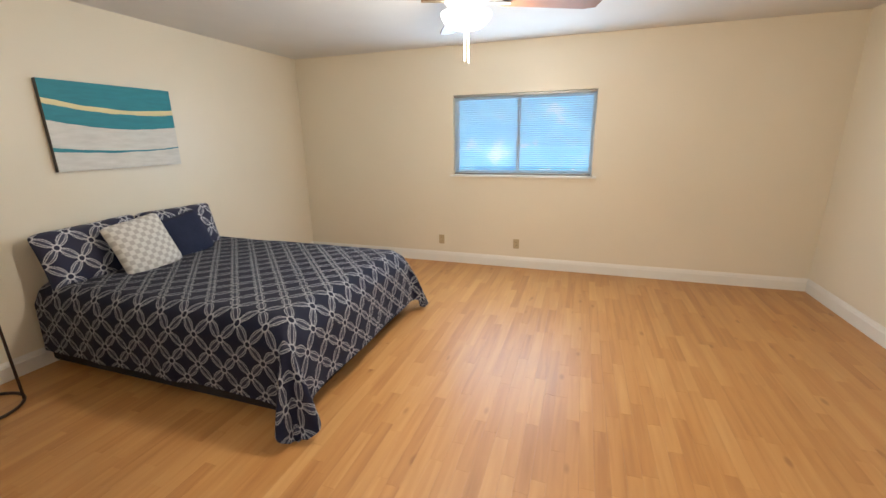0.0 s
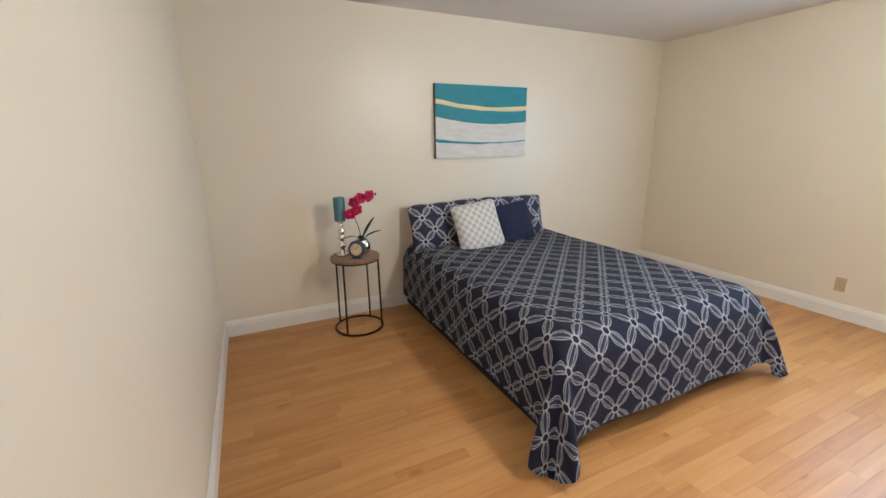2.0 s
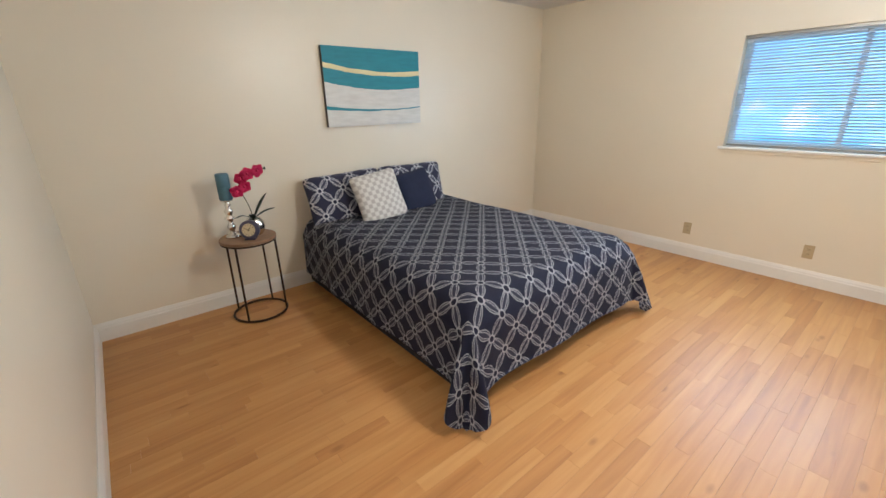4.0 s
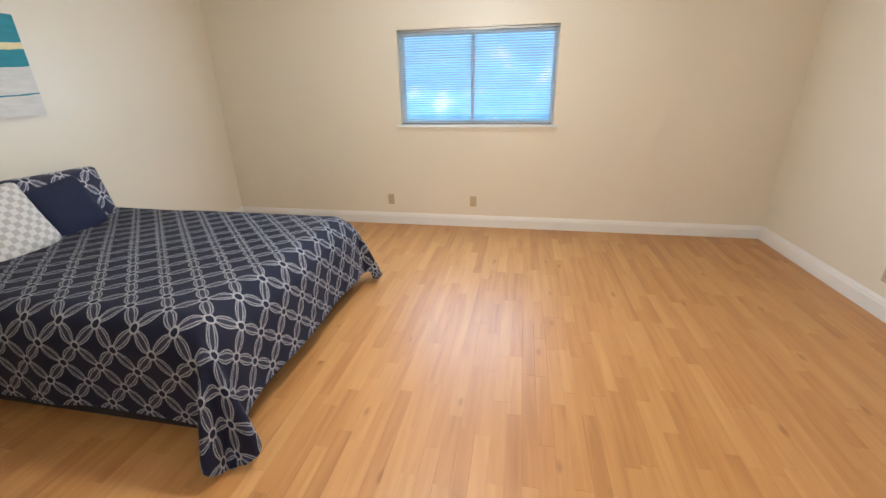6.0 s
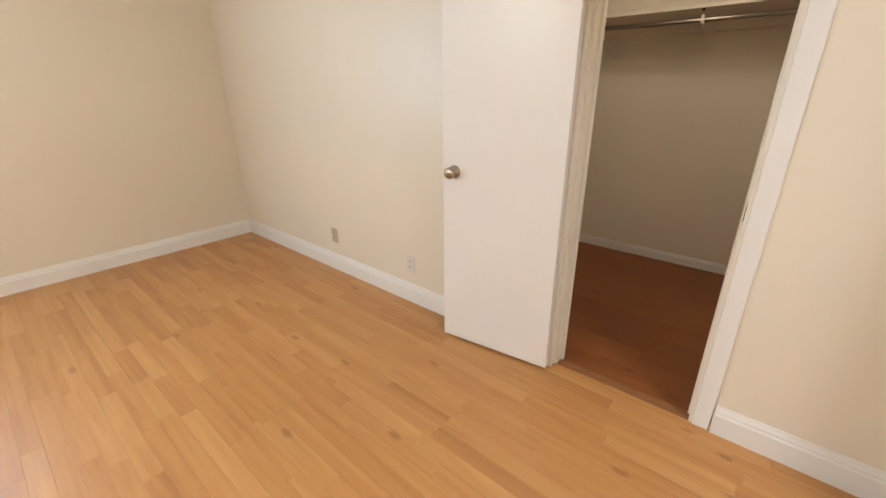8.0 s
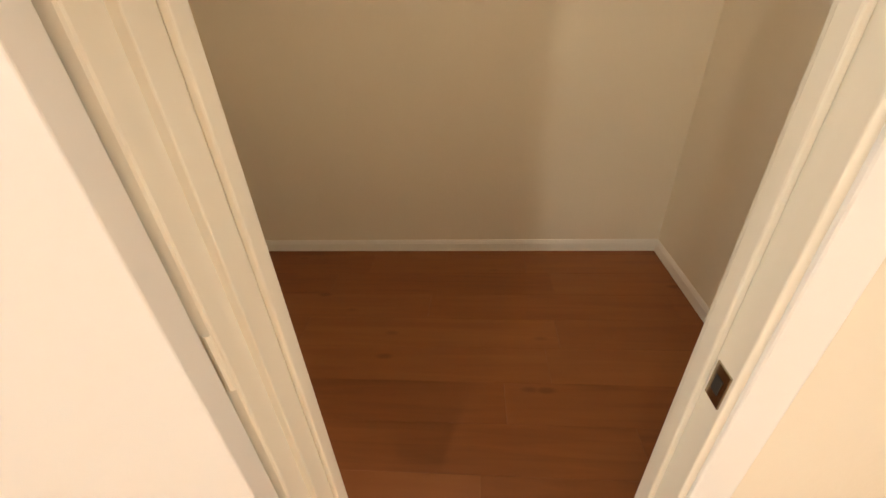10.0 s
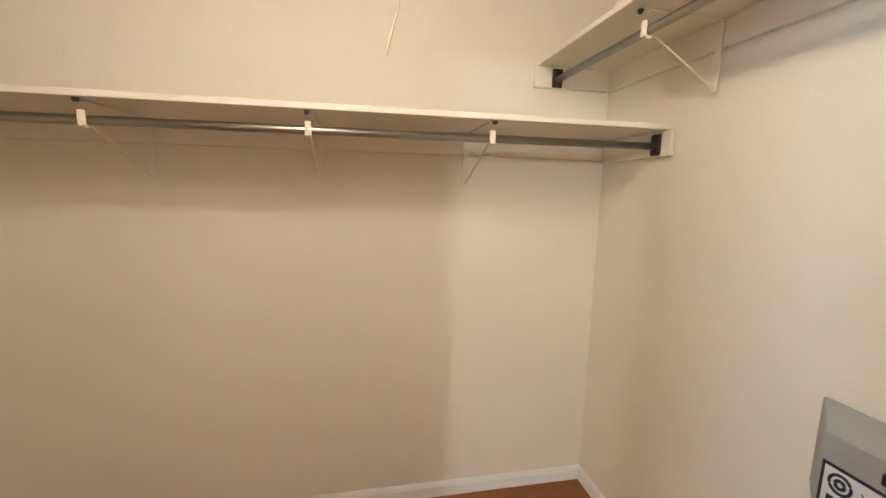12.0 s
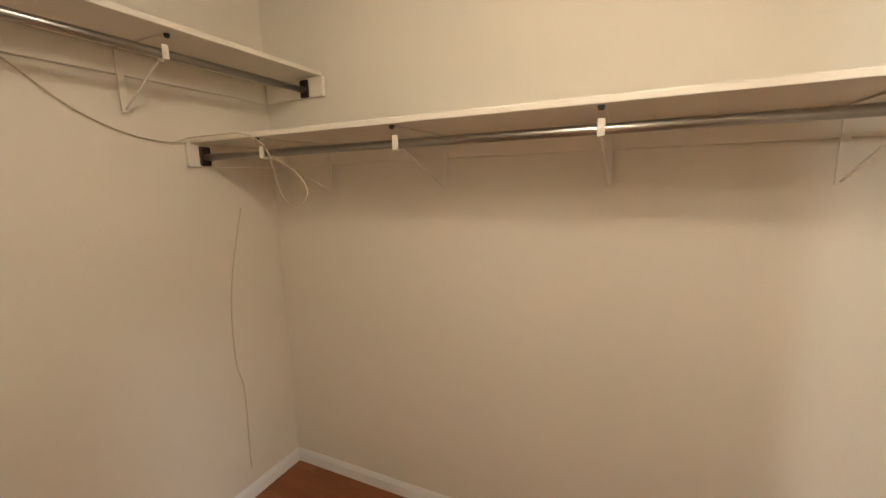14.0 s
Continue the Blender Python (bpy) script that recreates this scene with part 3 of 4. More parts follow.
part("finial", lathe_bm([(0.014, -0.398), (0.012, -0.406), (0.005, -0.414)], 14), BRASS, fan, smooth=True)
for dx, ln in ((-0.009, 0.110), (0.010, 0.120)):
    part("pull_chain", tube_bm([(dx, 0, -0.40), (dx * 1.2, 0.003, -0.42 - ln)], 0.0022, 6), WHITEPL, fan)
    part("chain_pull", lathe_bm([(0.003, -0.42 - ln - 0.022), (0.0045, -0.42 - ln - 0.012), (0.002, -0.42 - ln)], 8), WHITEPL, fan).location = (dx * 1.2, 0.003, 0)

# ---------- painting ----------
pic = thing("painting", pose(XW + 0.002, 2.823, 1.600, 0, 0, 0), "abstract canvas of teal, cream and white bands on the wall", "painting")
part("stretcher", box_bm(0.0, -0.465, -0.305, 0.034, 0.465, 0.305, 0.002), CANVAS_EDGE, pic, "dark canvas edge")
bmp = bmesh.new()
uvl = bmp.loops.layers.uv.new("UVMap")
NG = 24
grid = [[bmp.verts.new((0.0365 + 0.0006 * noise.noise((i * 0.7, j * 0.7, 0)), -0.465 + 0.93 * i / NG, -0.305 + 0.61 * j / NG)) for j in range(NG + 1)] for i in range(NG + 1)]
for i in range(NG):
    for j in range(NG):
        fc = bmp.faces.new((grid[i][j], grid[i + 1][j], grid[i + 1][j + 1], grid[i][j + 1]))
        for lp, (a, b) in zip(fc.loops, ((i, j), (i + 1, j), (i + 1, j + 1), (i, j + 1))):
            lp[uvl].uv = (a / NG, b / NG)
part("canvas", bmp, PAINT, pic)


# ---------- bed ----------
BX0, BX1, BY0, BY1 = -1.70, 0.295, 2.05, 3.56
bed = thing("bed", pose(0, 0, 0), "queen bed with dark box spring standing against the wall", "bed")
part("box_spring", box_bm(BX0, BY0 - 0.015, 0.035, BX1 + 0.015, BY1 + 0.015, 0.31, 0.02), BASECLOTH, bed, "black cloth box spring")
part("mattress", box_bm(BX0, BY0 + 0.01, 0.312, BX1 - 0.01, BY1 - 0.01, 0.555, 0.05, seg=3), SHEET, bed)
for x in (BX0 + 0.1, (BX0 + BX1) / 2, BX1 - 0.06):
    for y in (BY0 + 0.08, BY1 - 0.08):
        part("leg", box_bm(x - 0.03, y - 0.03, 0.0, x + 0.03, y + 0.03, 0.038, 0.004), BASECLOTH, bed, "black bed foot")

CELL = 0.133
TOPZ = 0.585


def cloth_point(s, t):
    """Cloth parameter (across, along) in metres to its draped place. s: 0..W over the top, t: 0..L from the head."""
    W, L = BY1 - BY0, BX1 - BX0
    ds = -s if s < 0 else (s - W if s > W else 0.0)
    dt = t - L if t > L else 0.0
    sy = -1 if s < 0 else 1
    y = BY0 + min(max(s, 0), W)
    x = BX0 + min(t, L)
    wr = 0.006 * noise.noise((x * 3.1, y * 3.1, 0.3)) + 0.010 * noise.noise((x * 1.2, y * 1.3, 2.0))
    # crown of the top, and its rounded edge
    ex = min(s, W - s) if ds == 0 else 0
    ey = L - t if dt == 0 else 0
    rnd = lambda d: 0.045 * max(0.0, 1 - d / 0.09) ** 2
    z = TOPZ + wr - (rnd(ex) if ds == 0 else 0.045) - (rnd(ey) if dt == 0 else 0.045)
    z = max(z, TOPZ - 0.065 + wr)
    if ds == 0 and dt == 0:
        return Vector((x, y, z))
    r = (ds ** 1.6 + dt ** 1.6) ** (1 / 1.6)
    th = math.atan2(dt, ds)
    along = x * 1.0 + y * 1.0
    both = math.sin(2 * th) if ds and dt else 0.0
    fold = math.sin(along * 9.0 + noise.noise((along * 2, 0, 0)) * 3) * 0.010 * min(1, r / 0.35)
    flare = (0.036 + (0.06 + 0.09 * math.sin(th)) * r + fold) * min(1, r / 0.08)
    if both:
        # the spare cloth of the corner falls in two lobes with a pleat between them
        lobes = math.exp(-((th - radians(17)) / radians(15)) ** 2) + 0.9 * math.exp(-((th - radians(71)) / radians(15)) ** 2)
        flare += both ** 0.6 * min(1, r / 0.2) * r * (0.08 + (0.38 if sy < 0 else 0.26) * lobes)
    zz = z - r * (0.985 - 0.04 * both)
    if zz < 0.012:
        flare += (0.012 - zz) * 0.25
        zz = 0.012 + 0.006 * abs(noise.noise((s * 9, t * 9, 0)))
    return Vector((x + math.sin(th) * flare, y + sy * math.cos(th) * flare, zz))


HANG_S, HANG_T = 0.415, 0.405
bmc = bmesh.new()
uvl = bmc.loops.layers.uv.new("UVMap")
W_, L_ = BY1 - BY0, BX1 - BX0
NS, NT = 120, 116
S_ = [-HANG_S + (W_ + 2 * HANG_S) * i / NS for i in range(NS + 1)]
T_ = [0.02 + (L_ + HANG_T - 0.02) * j / NT for j in range(NT + 1)]
grid = [[bmc.verts.new(cloth_point(s, t)) for t in T_] for s in S_]
for i in range(NS):
    for j in range(NT):
        fc = bmc.faces.new((grid[i][j], grid[i + 1][j], grid[i + 1][j + 1], grid[i][j + 1]))
        for lp, (a, b) in zip(fc.loops, ((i, j), (i + 1, j), (i + 1, j + 1), (i, j + 1))):
            lp[uvl].uv = ((S_[a] + T_[b]) * 0.7071 / CELL, (T_[b] - S_[a]) * 0.7071 / CELL)
bmesh.ops.solidify(bmc, geom=bmc.faces[:], thickness=0.010)
tagged(part("comforter", bmc, QUILT, smooth=True), "navy comforter with white chain lattice spread over the bed", "comforter")


def cushion(name, w, h, thick, mat, label, category, m, cell, flange=0.0, group=""):
    """A stuffed cushion in its own y-z plane, front towards +x."""
    bm = bmesh.new()
    uvl = bm.loops.layers.uv.new("UVMap")
    n = 22
    sides = []
    for sgn in (1, -1):
        g = []
        for i in range(n + 1):
            row = []
            for j in range(n + 1):
                u, v = -1 + 2 * i / n, -1 + 2 * j / n
                fill = max(0.0, (1 - abs(u) ** 3.2)) ** 0.55 * max(0.0, (1 - abs(v) ** 3.2)) ** 0.55
                pinch = 1 - 0.045 * (1 - abs(v) ** 2) * abs(u) ** 4
                pinch2 = 1 - 0.045 * (1 - abs(u) ** 2) * abs(v) ** 4
                pinch, pinch2 = pinch * (1 - 0.05 * abs(u) ** 6 * abs(v) ** 8), pinch2 * (1 - 0.09 * abs(v) ** 6 * abs(u) ** 8)
                wr = 0.006 * noise.noise((u * 2.3 + w * 7, v * 2.3, sgn * 3.0))
                row.append(bm.verts.new((sgn * (0.004 + thick / 2 * fill) + wr * fill, u * w / 2 * pinch, v * h / 2 * pinch2 - 0.012 * (1 - v) * (1 - u * u))))
            g.append(row)
        for i in range(n):
            for j in range(n):
                fc = bm.faces.new((g[i][j], g[i + 1][j], g[i + 1][j + 1], g[i][j + 1]))
                for lp, (a, b) in zip(fc.loops, ((i, j), (i + 1, j), (i + 1, j + 1), (i, j + 1))):
                    lp[uvl].uv = ((a / n * w + b / n * h) * 0.7071 / cell, (b / n * h - a / n * w) * 0.7071 / cell)
        sides.append(g)
    a, b = sides
    ring = [(i, 0) for i in range(n)] + [(n, j) for j in range(n)] + [(n - i, n) for i in range(n)] + [(0, n - j) for j in range(n)]
    for k in range(len(ring)):
        (i, j), (p, q) = ring[k], ring[(k + 1) % len(ring)]
        fc = bm.faces.new((a[i][j], a[p][q], b[p][q], b[i][j]))
    ob = part(name, bm, mat, smooth=True)
    ob.matrix_world = m
    return tagged(ob, label, category, group)


cushion("pillow", 0.70, 0.42, 0.16, QUILT, "navy chain-patterned pillow sham leaning on the wall", "pillow", pose(-1.585, 2.395, 0.735, 2, -15, 0), 0.14, group="pillow shams on the bed")
cushion("pillow", 0.70, 0.42, 0.16, QUILT, "navy chain-patterned pillow sham leaning on the wall", "pillow", pose(-1.585, 3.075, 0.738, -1, -15, 0), 0.14, group="pillow shams on the bed")
cushion("cushion", 0.37, 0.36, 0.12, NAVY, "plain navy square cushion leaning on a sham", "cushion", pose(-1.44, 3.00, 0.728, 8, -20, -3), CELL)
cushion("cushion", 0.42, 0.41, 0.12, CHECK, "white and grey checked square cushion on the bed", "cushion", pose(-1.36, 2.575, 0.752, 8, -22, -6), 0.092)

# ---------- side table and what stands on it ----------
TBX, TBY, TBZ = -1.475, 1.546, 0.597
table = thing("side_table", pose(TBX, TBY, 0), "round wooden side table on dark metal legs", "side table")
part("tabletop", lathe_bm([(0.0, TBZ - 0.022), (0.183, TBZ - 0.022), (0.188, TBZ - 0.018), (0.188, TBZ - 0.004), (0.184, TBZ), (0.0, TBZ)][1:-1], 48), TABLEWOOD, table, "brown wooden round top")
part("top_ring", tube_bm([(0.178 * math.cos(a), 0.178 * math.sin(a), TBZ - 0.029) for a in [2 * math.pi * k / 40 for k in range(40)]], 0.007, 8, True), BRONZE, table, "dark metal ring")
part("foot_ring", tube_bm([(0.186 * math.cos(a), 0.186 * math.sin(a), 0.009) for a in [2 * math.pi * k / 44 for k in range(44)]], 0.009, 8, True), BRONZE, table, "dark metal foot ring")
for a in (-43, -136, 137, 60):
    a = radians(a)
    c, s = math.cos(a) * 0.178, math.sin(a) * 0.178
    part("leg", tube_bm([(c * 1.04, s * 1.04, 0.01), (c, s, TBZ - 0.03)], 0.0075, 8), BRONZE, table, "thin dark metal leg")

stick = thing("candlestick", pose(TBX - 0.055, TBY - 0.080, TBZ), "turned silver candlestick on the side table", "candlestick")
part("stem", lathe_bm([(0.050, 0.0), (0.050, 0.010), (0.040, 0.018), (0.020, 0.030), (0.016, 0.050), (0.026, 0.065), (0.030, 0.080), (0.020, 0.098), (0.014, 0.112), (0.022, 0.128), (0.036, 0.136), (0.036, 0.142), (0.018, 0.152), (0.024, 0.170), (0.030, 0.188), (0.020, 0.206), (0.013, 0.218), (0.022, 0.232), (0.012, 0.242), (0.020, 0.255)]), SILVER, stick, smooth=True)
part("drip_pan", lathe_bm([(0.020, 0.253), (0.040, 0.262), (0.043, 0.268), (0.036, 0.270)]), SILVER, stick, smooth=True)
can = thing("pillar_candle", pose(TBX - 0.055, TBY - 0.080, TBZ + 0.270), "teal pillar candle standing on the silver candlestick", "candle")
part("wax", lathe_bm([(0.041, 0.0), (0.0425, 0.003), (0.0425, 0.085), (0.041, 0.088), (0.0425, 0.091), (0.0425, 0.172), (0.038, 0.178), (0.020, 0.174)]), CANDLE, can, smooth=True)
part("wick", tube_bm([(0, 0, 0.17), (0.001, 0.001, 0.186)], 0.0012, 5), DARK, can)

clock = thing("table_clock", pose(TBX + 0.085, TBY + 0.0, TBZ + 0.062, 0, 0, -32), "small round clock with cream face on the side table", "clock")
bmk = lathe_bm([(0.056, -0.022), (0.066, -0.016), (0.066, 0.012), (0.060, 0.021), (0.043, 0.022)], 40)
bmesh.ops.transform(bmk, matrix=pose(0, 0, 0.006, 0, 80, 0), verts=bmk.verts)
part("case", bmk, CLOCKRIM, clock, "slate-coloured rim", smooth=True)
bmk = lathe_bm([(0.044, 0.021), (0.044, 0.024)], 40)
bmesh.ops.transform(bmk, matrix=pose(0, 0, 0.006, 0, 80, 0), verts=bmk.verts)
part("dial", bmk, CLOCKFACE, clock, "cream dial")
for k in range(12):
    bmk = box_bm(-0.0015, 0.032, 0.0242, 0.0015, 0.040, 0.0250)
    bmesh.ops.transform(bmk, matrix=pose(0, 0, 0.006, 0, 80, 0) @ pose(0, 0, 0, 0, 0, 30 * k), verts=bmk.verts)
    part("hour_mark", bmk, DARK, clock)
for a, ln, w in ((50, 0.022, 0.002), (150, 0.032, 0.0014)):
    bmk = box_bm(-w, -0.005, 0.0252, w, ln, 0.0258)
    bmesh.ops.transform(bmk, matrix=pose(0, 0, 0.006, 0, 80, 0) @ pose(0, 0, 0, 0, 0, a), verts=bmk.verts)
    part("hand", bmk, DARK, clock)
bmk = lathe_bm([(0.008, 0.0245), (0.008, 0.027)], 16)
bmesh.ops.transform(bmk, matrix=pose(0, 0, 0.006, 0, 80, 0), verts=bmk.verts)
part("hub", bmk, BRASS, clock)
part("base", box_bm(-0.03, -0.035, -0.062, 0.03, 0.035, -0.050, 0.003), CLOCKRIM, clock)

orchid = thing("potted_orchid", pose(TBX - 0.02, TBY + 0.065, TBZ) @ Matrix.Scale(1.10, 4), "pink orchid with dark leaves in a silver pot", "plant")
pot = part("pot", lathe_bm([(0.040, 0.0), (0.052, 0.012), (0.062, 0.045), (0.060, 0.075), (0.047, 0.098), (0.044, 0.108), (0.040, 0.108), (0.040, 0.095)]), SILVER, orchid, "silver globe pot", smooth=True)
part("moss", lathe_bm([(0.042, 0.096), (0.030, 0.104), (0.010, 0.106)]), LEAF, orchid, smooth=True)


def leaf_bm(base, way, length, width, rise, droop):
    bm = bmesh.new()
    way = Vector((*way, 0)).normalized()
    side = Vector((-way.y, way.x, 0))
    rows = []
    for i in range(11):
        q = i / 10
        w = width * math.sin(math.pi * min(1, q * 0.9 + 0.08)) ** 0.8
        c = Vector(base) + way * length * q + Vector((0, 0, rise * q - droop * q * q))
        rows.append([bm.verts.new(c + side * w * k + Vector((0, 0, 0.25 * abs(k) * w))) for k in (-1, 0, 1)])
    for a, b in zip(rows, rows[1:]):
        for k in range(2):
            bm.faces.new((a[k], a[k + 1], b[k + 1], b[k]))
    bmesh.ops.solidify(bm, geom=bm.faces[:], thickness=0.002)
    return bm


for way, ln, wd, rise, droop in (((0.3, 1.0), 0.14, 0.028, 0.10, 0.04), ((-0.2, 0.6), 0.12, 0.016, 0.20, 0.05), ((0.3, -1.0), 0.12, 0.020, 0.10, 0.07), ((0.8, -0.3), 0.08, 0.02, 0.08, 0.03)):
    part("leaf", leaf_bm((0, 0, 0.10), way, ln, wd, rise, droop), LEAF, orchid, smooth=True)
STEMPTS = smooth_path([(0, 0, 0.10), (0.0, -0.015, 0.19), (0.01, -0.045, 0.29), (0.01, -0.035, 0.38), (0.015, 0.02, 0.415), (0.02, 0.075, 0.425), (0.02, 0.105, 0.418)])
part("flower_stem", tube_bm(STEMPTS, 0.003, 6), STEM, orchid, smooth=True)
part("bud", lathe_bm([(0.002, -0.008), (0.007, 0.0), (0.005, 0.008), (0.001, 0.012)], 8), LEAF, orchid).location = (0.02, 0.112, 0.418)


def flower(place, rot, size):
    size *= 0.9
    bm = bmesh.new()
    for k in range(5):
        a = radians(90 + 72 * k)
        lenp = size * (1.0 if k else 0.9)
        rows = []
        for i in range(6):
            q = i / 5
            w = size * 0.52 * math.sin(math.pi * (0.12 + 0.85 * q)) ** 0.7
            c = Vector((0.012 * math.sin(q * 2.6), math.cos(a) * lenp * q, math.sin(a) * lenp * q))
            sd = Vector((0, -math.sin(a), math.cos(a)))
            rows.append([bm.verts.new(c + sd * w * t + Vector((-0.006 * abs(t) * (k % 2), 0, 0))) for t in (-1, 0, 1)])
        for p, q in zip(rows, rows[1:]):
            for t in range(2):
                bm.faces.new((p[t], p[t + 1], q[t + 1], q[t]))
    bmesh.ops.solidify(bm, geom=bm.faces[:], thickness=0.0015)
    ob = part("flower", bm, PETAL, orchid, "magenta pink orchid bloom", smooth=True)
    ob.matrix_local = pose(*place, *rot)
    c = part("lip", lathe_bm([(0.003, 0), (0.009, 0.004), (0.006, 0.014), (0.002, 0.018)], 10), PETAL, ob)
    c.matrix_local = pose(0.004, 0, 0, 0, 90, 0)


flower((0.035, -0.075, 0.300), (0, 12, -20), 0.048)
flower((0.040, -0.030, 0.325), (20, 5, -10), 0.045)
flower((0.035, -0.045, 0.375), (40, 0, -25), 0.045)
flower((0.040, -0.005, 0.400), (10, -10, 5), 0.048)
flower((0.040, 0.055, 0.415), (30, 8, 10), 0.050)

# ---------- closet: shelves, rods, brackets ----------


def rod_hook(parent, place, rot, reach):
    """A cream shelf-and-rod bracket: wall leg, arm under the shelf, brace and the hook round the rod."""
    m = pose(*place, 0, 0, rot)
    b = box_bm(-0.005, -0.012, -0.215, 0.0, 0.012, 0.0, 0.001)
    box_bm(-reach - 0.005, -0.009, -0.006, -0.005, 0.009, 0.0, 0.001, bm=b)
    rise = 0.145
    long = math.hypot(reach - 0.01, rise) / 2
    br = box_bm(-long, -0.0035, -0.002, long, 0.0035, 0.002, 0.0005)
    bmesh.ops.transform(br, matrix=pose(-reach / 2 - 0.003, 0, -0.06 - rise / 2, 0, math.degrees(math.atan2(rise, reach - 0.01)), 0), verts=br.verts)
    me = bpy.data.meshes.new("brace")
    br.to_mesh(me)
    br.free()
    b.from_mesh(me)
    bpy.data.meshes.remove(me)
    bmesh.ops.transform(b, matrix=m, verts=b.verts)
    arm = part("bracket", b, SHELFWHITE, parent, "cream painted shelf bracket")
    h = tube_bm([(-reach + 0.020 * math.cos(t), 0, -0.055 + 0.020 * math.sin(t)) for t in [math.pi * 0.15 - math.pi * 1.35 * k / 12 for k in range(13)]], 0.005, 6)
    box_bm(-reach - 0.022, -0.010, -0.075, -reach - 0.014, 0.010, -0.030, 0.002, bm=h)
    bmesh.ops.transform(h, matrix=m, verts=h.verts)
    part("hook", h, SHELFWHITE, arm)
    k = lathe_bm([(0.006, -0.012), (0.009, -0.006), (0.009, 0.0)], 10)
    bmesh.ops.transform(k, matrix=m @ pose(-reach - 0.035, 0, -0.001), verts=k.verts)
    part("bolt", k, DARK, arm)


SHZ, SHX = 1.724, 5.184     # back shelf: underside height and front edge
shelf = thing("closet_shelf", pose(0, 0, 0), "cream painted shelf along the closet's back wall", "shelf", "closet shelves")
part("board", box_bm(SHX, CS + 0.002, SHZ, CX - 0.002, CN - 0.002, SHZ + 0.02, 0.003), SHELFWHITE, shelf)
part("cleat", box_bm(CX - 0.020, CS + 0.02, SHZ - 0.088, CX - 0.001, CN - 0.02, SHZ, 0.003), SHELFWHITE, shelf)
for y0, y1 in ((CS + 0.001, CS + 0.02), (CN - 0.02, CN - 0.001)):
    part("end_cleat", box_bm(SHX - 0.02, y0, SHZ - 0.095, CX - 0.021, y1, SHZ, 0.003), SHELFWHITE, shelf)
RX, RZ = 5.232, 1.667
rod = part("rod", tube_bm([(RX, CS + 0.021, RZ), (RX, CN - 0.021, RZ)], 0.0138, 14), STEEL, shelf, "dull steel clothes rod", smooth=True)
for y0, y1 in ((CS + 0.02, CS + 0.032), (CN - 0.032, CN - 0.02)):
    part("rod_socket", box_bm(RX - 0.024, y0, RZ - 0.035, RX + 0.024, y1, RZ + 0.045, 0.006), BRONZE, shelf, "dark rod socket")
for y in (1.168, 1.770, 2.383, 2.976):
    rod_hook(shelf, (CX - 0.0215, y, SHZ - 0.001), 0, CX - 0.0215 - RX)

USZ = 2.028
for nm, yw, sgn, label in (("south", CS, 1, "cream painted upper shelf with a rod above the grey box"), ("north", CN, -1, "cream painted upper shelf with a rod on the cord's wall")):
    up = thing("closet_shelf", pose(0, 0, 0), label, "shelf", "closet shelves")
    yf = yw + sgn * 0.36
    X0, X1 = CW + 0.25, CX - 0.002
    part("board", box_bm(X0, min(yw, yf) + 0.001, USZ, X1, max(yw, yf) - 0.001, USZ + 0.02, 0.003), SHELFWHITE, up)
    ya, yb = sorted((yw + sgn * 0.001, yw + sgn * 0.02))
    part("cleat", box_bm(X0, ya, USZ - 0.088, X1 - 0.02, yb, USZ, 0.003), SHELFWHITE, up)
    ya, yb = sorted((yw + sgn * 0.021, yf + sgn * 0.012))
    part("end_cleat", box_bm(X1 - 0.02, ya, USZ - 0.088, X1, yb, USZ, 0.003), SHELFWHITE, up)
    yr = yw + sgn * 0.27
    part("rod", tube_bm([(X0, yr, USZ - 0.055), (X1 - 0.021, yr, USZ - 0.055)], 0.0138, 14), STEEL, up, "dull steel clothes rod", smooth=True)
    part("rod_socket", box_bm(X1 - 0.032, yr - 0.024, USZ - 0.09, X1 - 0.02, yr + 0.024, USZ - 0.01, 0.006), BRONZE, up, "dark rod socket")
    for x in (4.995 if sgn > 0 else 4.953, 4.30):
        rod_hook(up, (x, yw + sgn * 0.0215, USZ - 0.001), -90 if sgn > 0 else 90, 0.2485)

# closet bulb and its pull cord
fix = thing("bulb_holder", pose(CLOSET_BULB.x, CLOSET_BULB.y, H), "white porcelain bulb holder with a lit bare bulb", "ceiling lamp")
part("base", lathe_bm([(0.055, 0.0), (0.055, -0.02), (0.032, -0.045), (0.022, -0.055)]), FANWHITE, fix, smooth=True)
bl = part("bulb", lathe_bm([(0.013, -0.054), (0.016, -0.075), (0.030, -0.105), (0.030, -0.125), (0.018, -0.146), (0.004, -0.152)]), BULBGLOW, fix, "lit bulb", smooth=True)
bl.visible_shadow = False

# grey box on the closet's south wall
gb = thing("wall_box", pose(4.575, CS, 0.785), "grey metal box with a printed warning label on the wall", "wall box")
BW, BH, BD = 0.50, 0.232, 0.085
bmg = box_bm(-BW, 0.0, 0.0, 0.0, BD, BH, 0.006)
for v in bmg.verts:
    if v.co.y > BD * 0.6 and v.co.z > BH * 0.6:
        v.co.z -= 0.040
    if v.co.y > BD * 0.6:
        v.co.x += 0.060 if v.co.x < -BW / 2 else -0.060
part("case", bmg, GREYBOX, gb)
part("label_border", box_bm(-BW + 0.075, BD, 0.018, -0.072, BD + 0.0012, 0.125), BLACK, gb, "black label border")
part("label", box_bm(-BW + 0.082, BD + 0.0012, 0.025, -0.079, BD + 0.002, 0.118), PAPER, gb, "white printed label")
seal = bmesh.new()
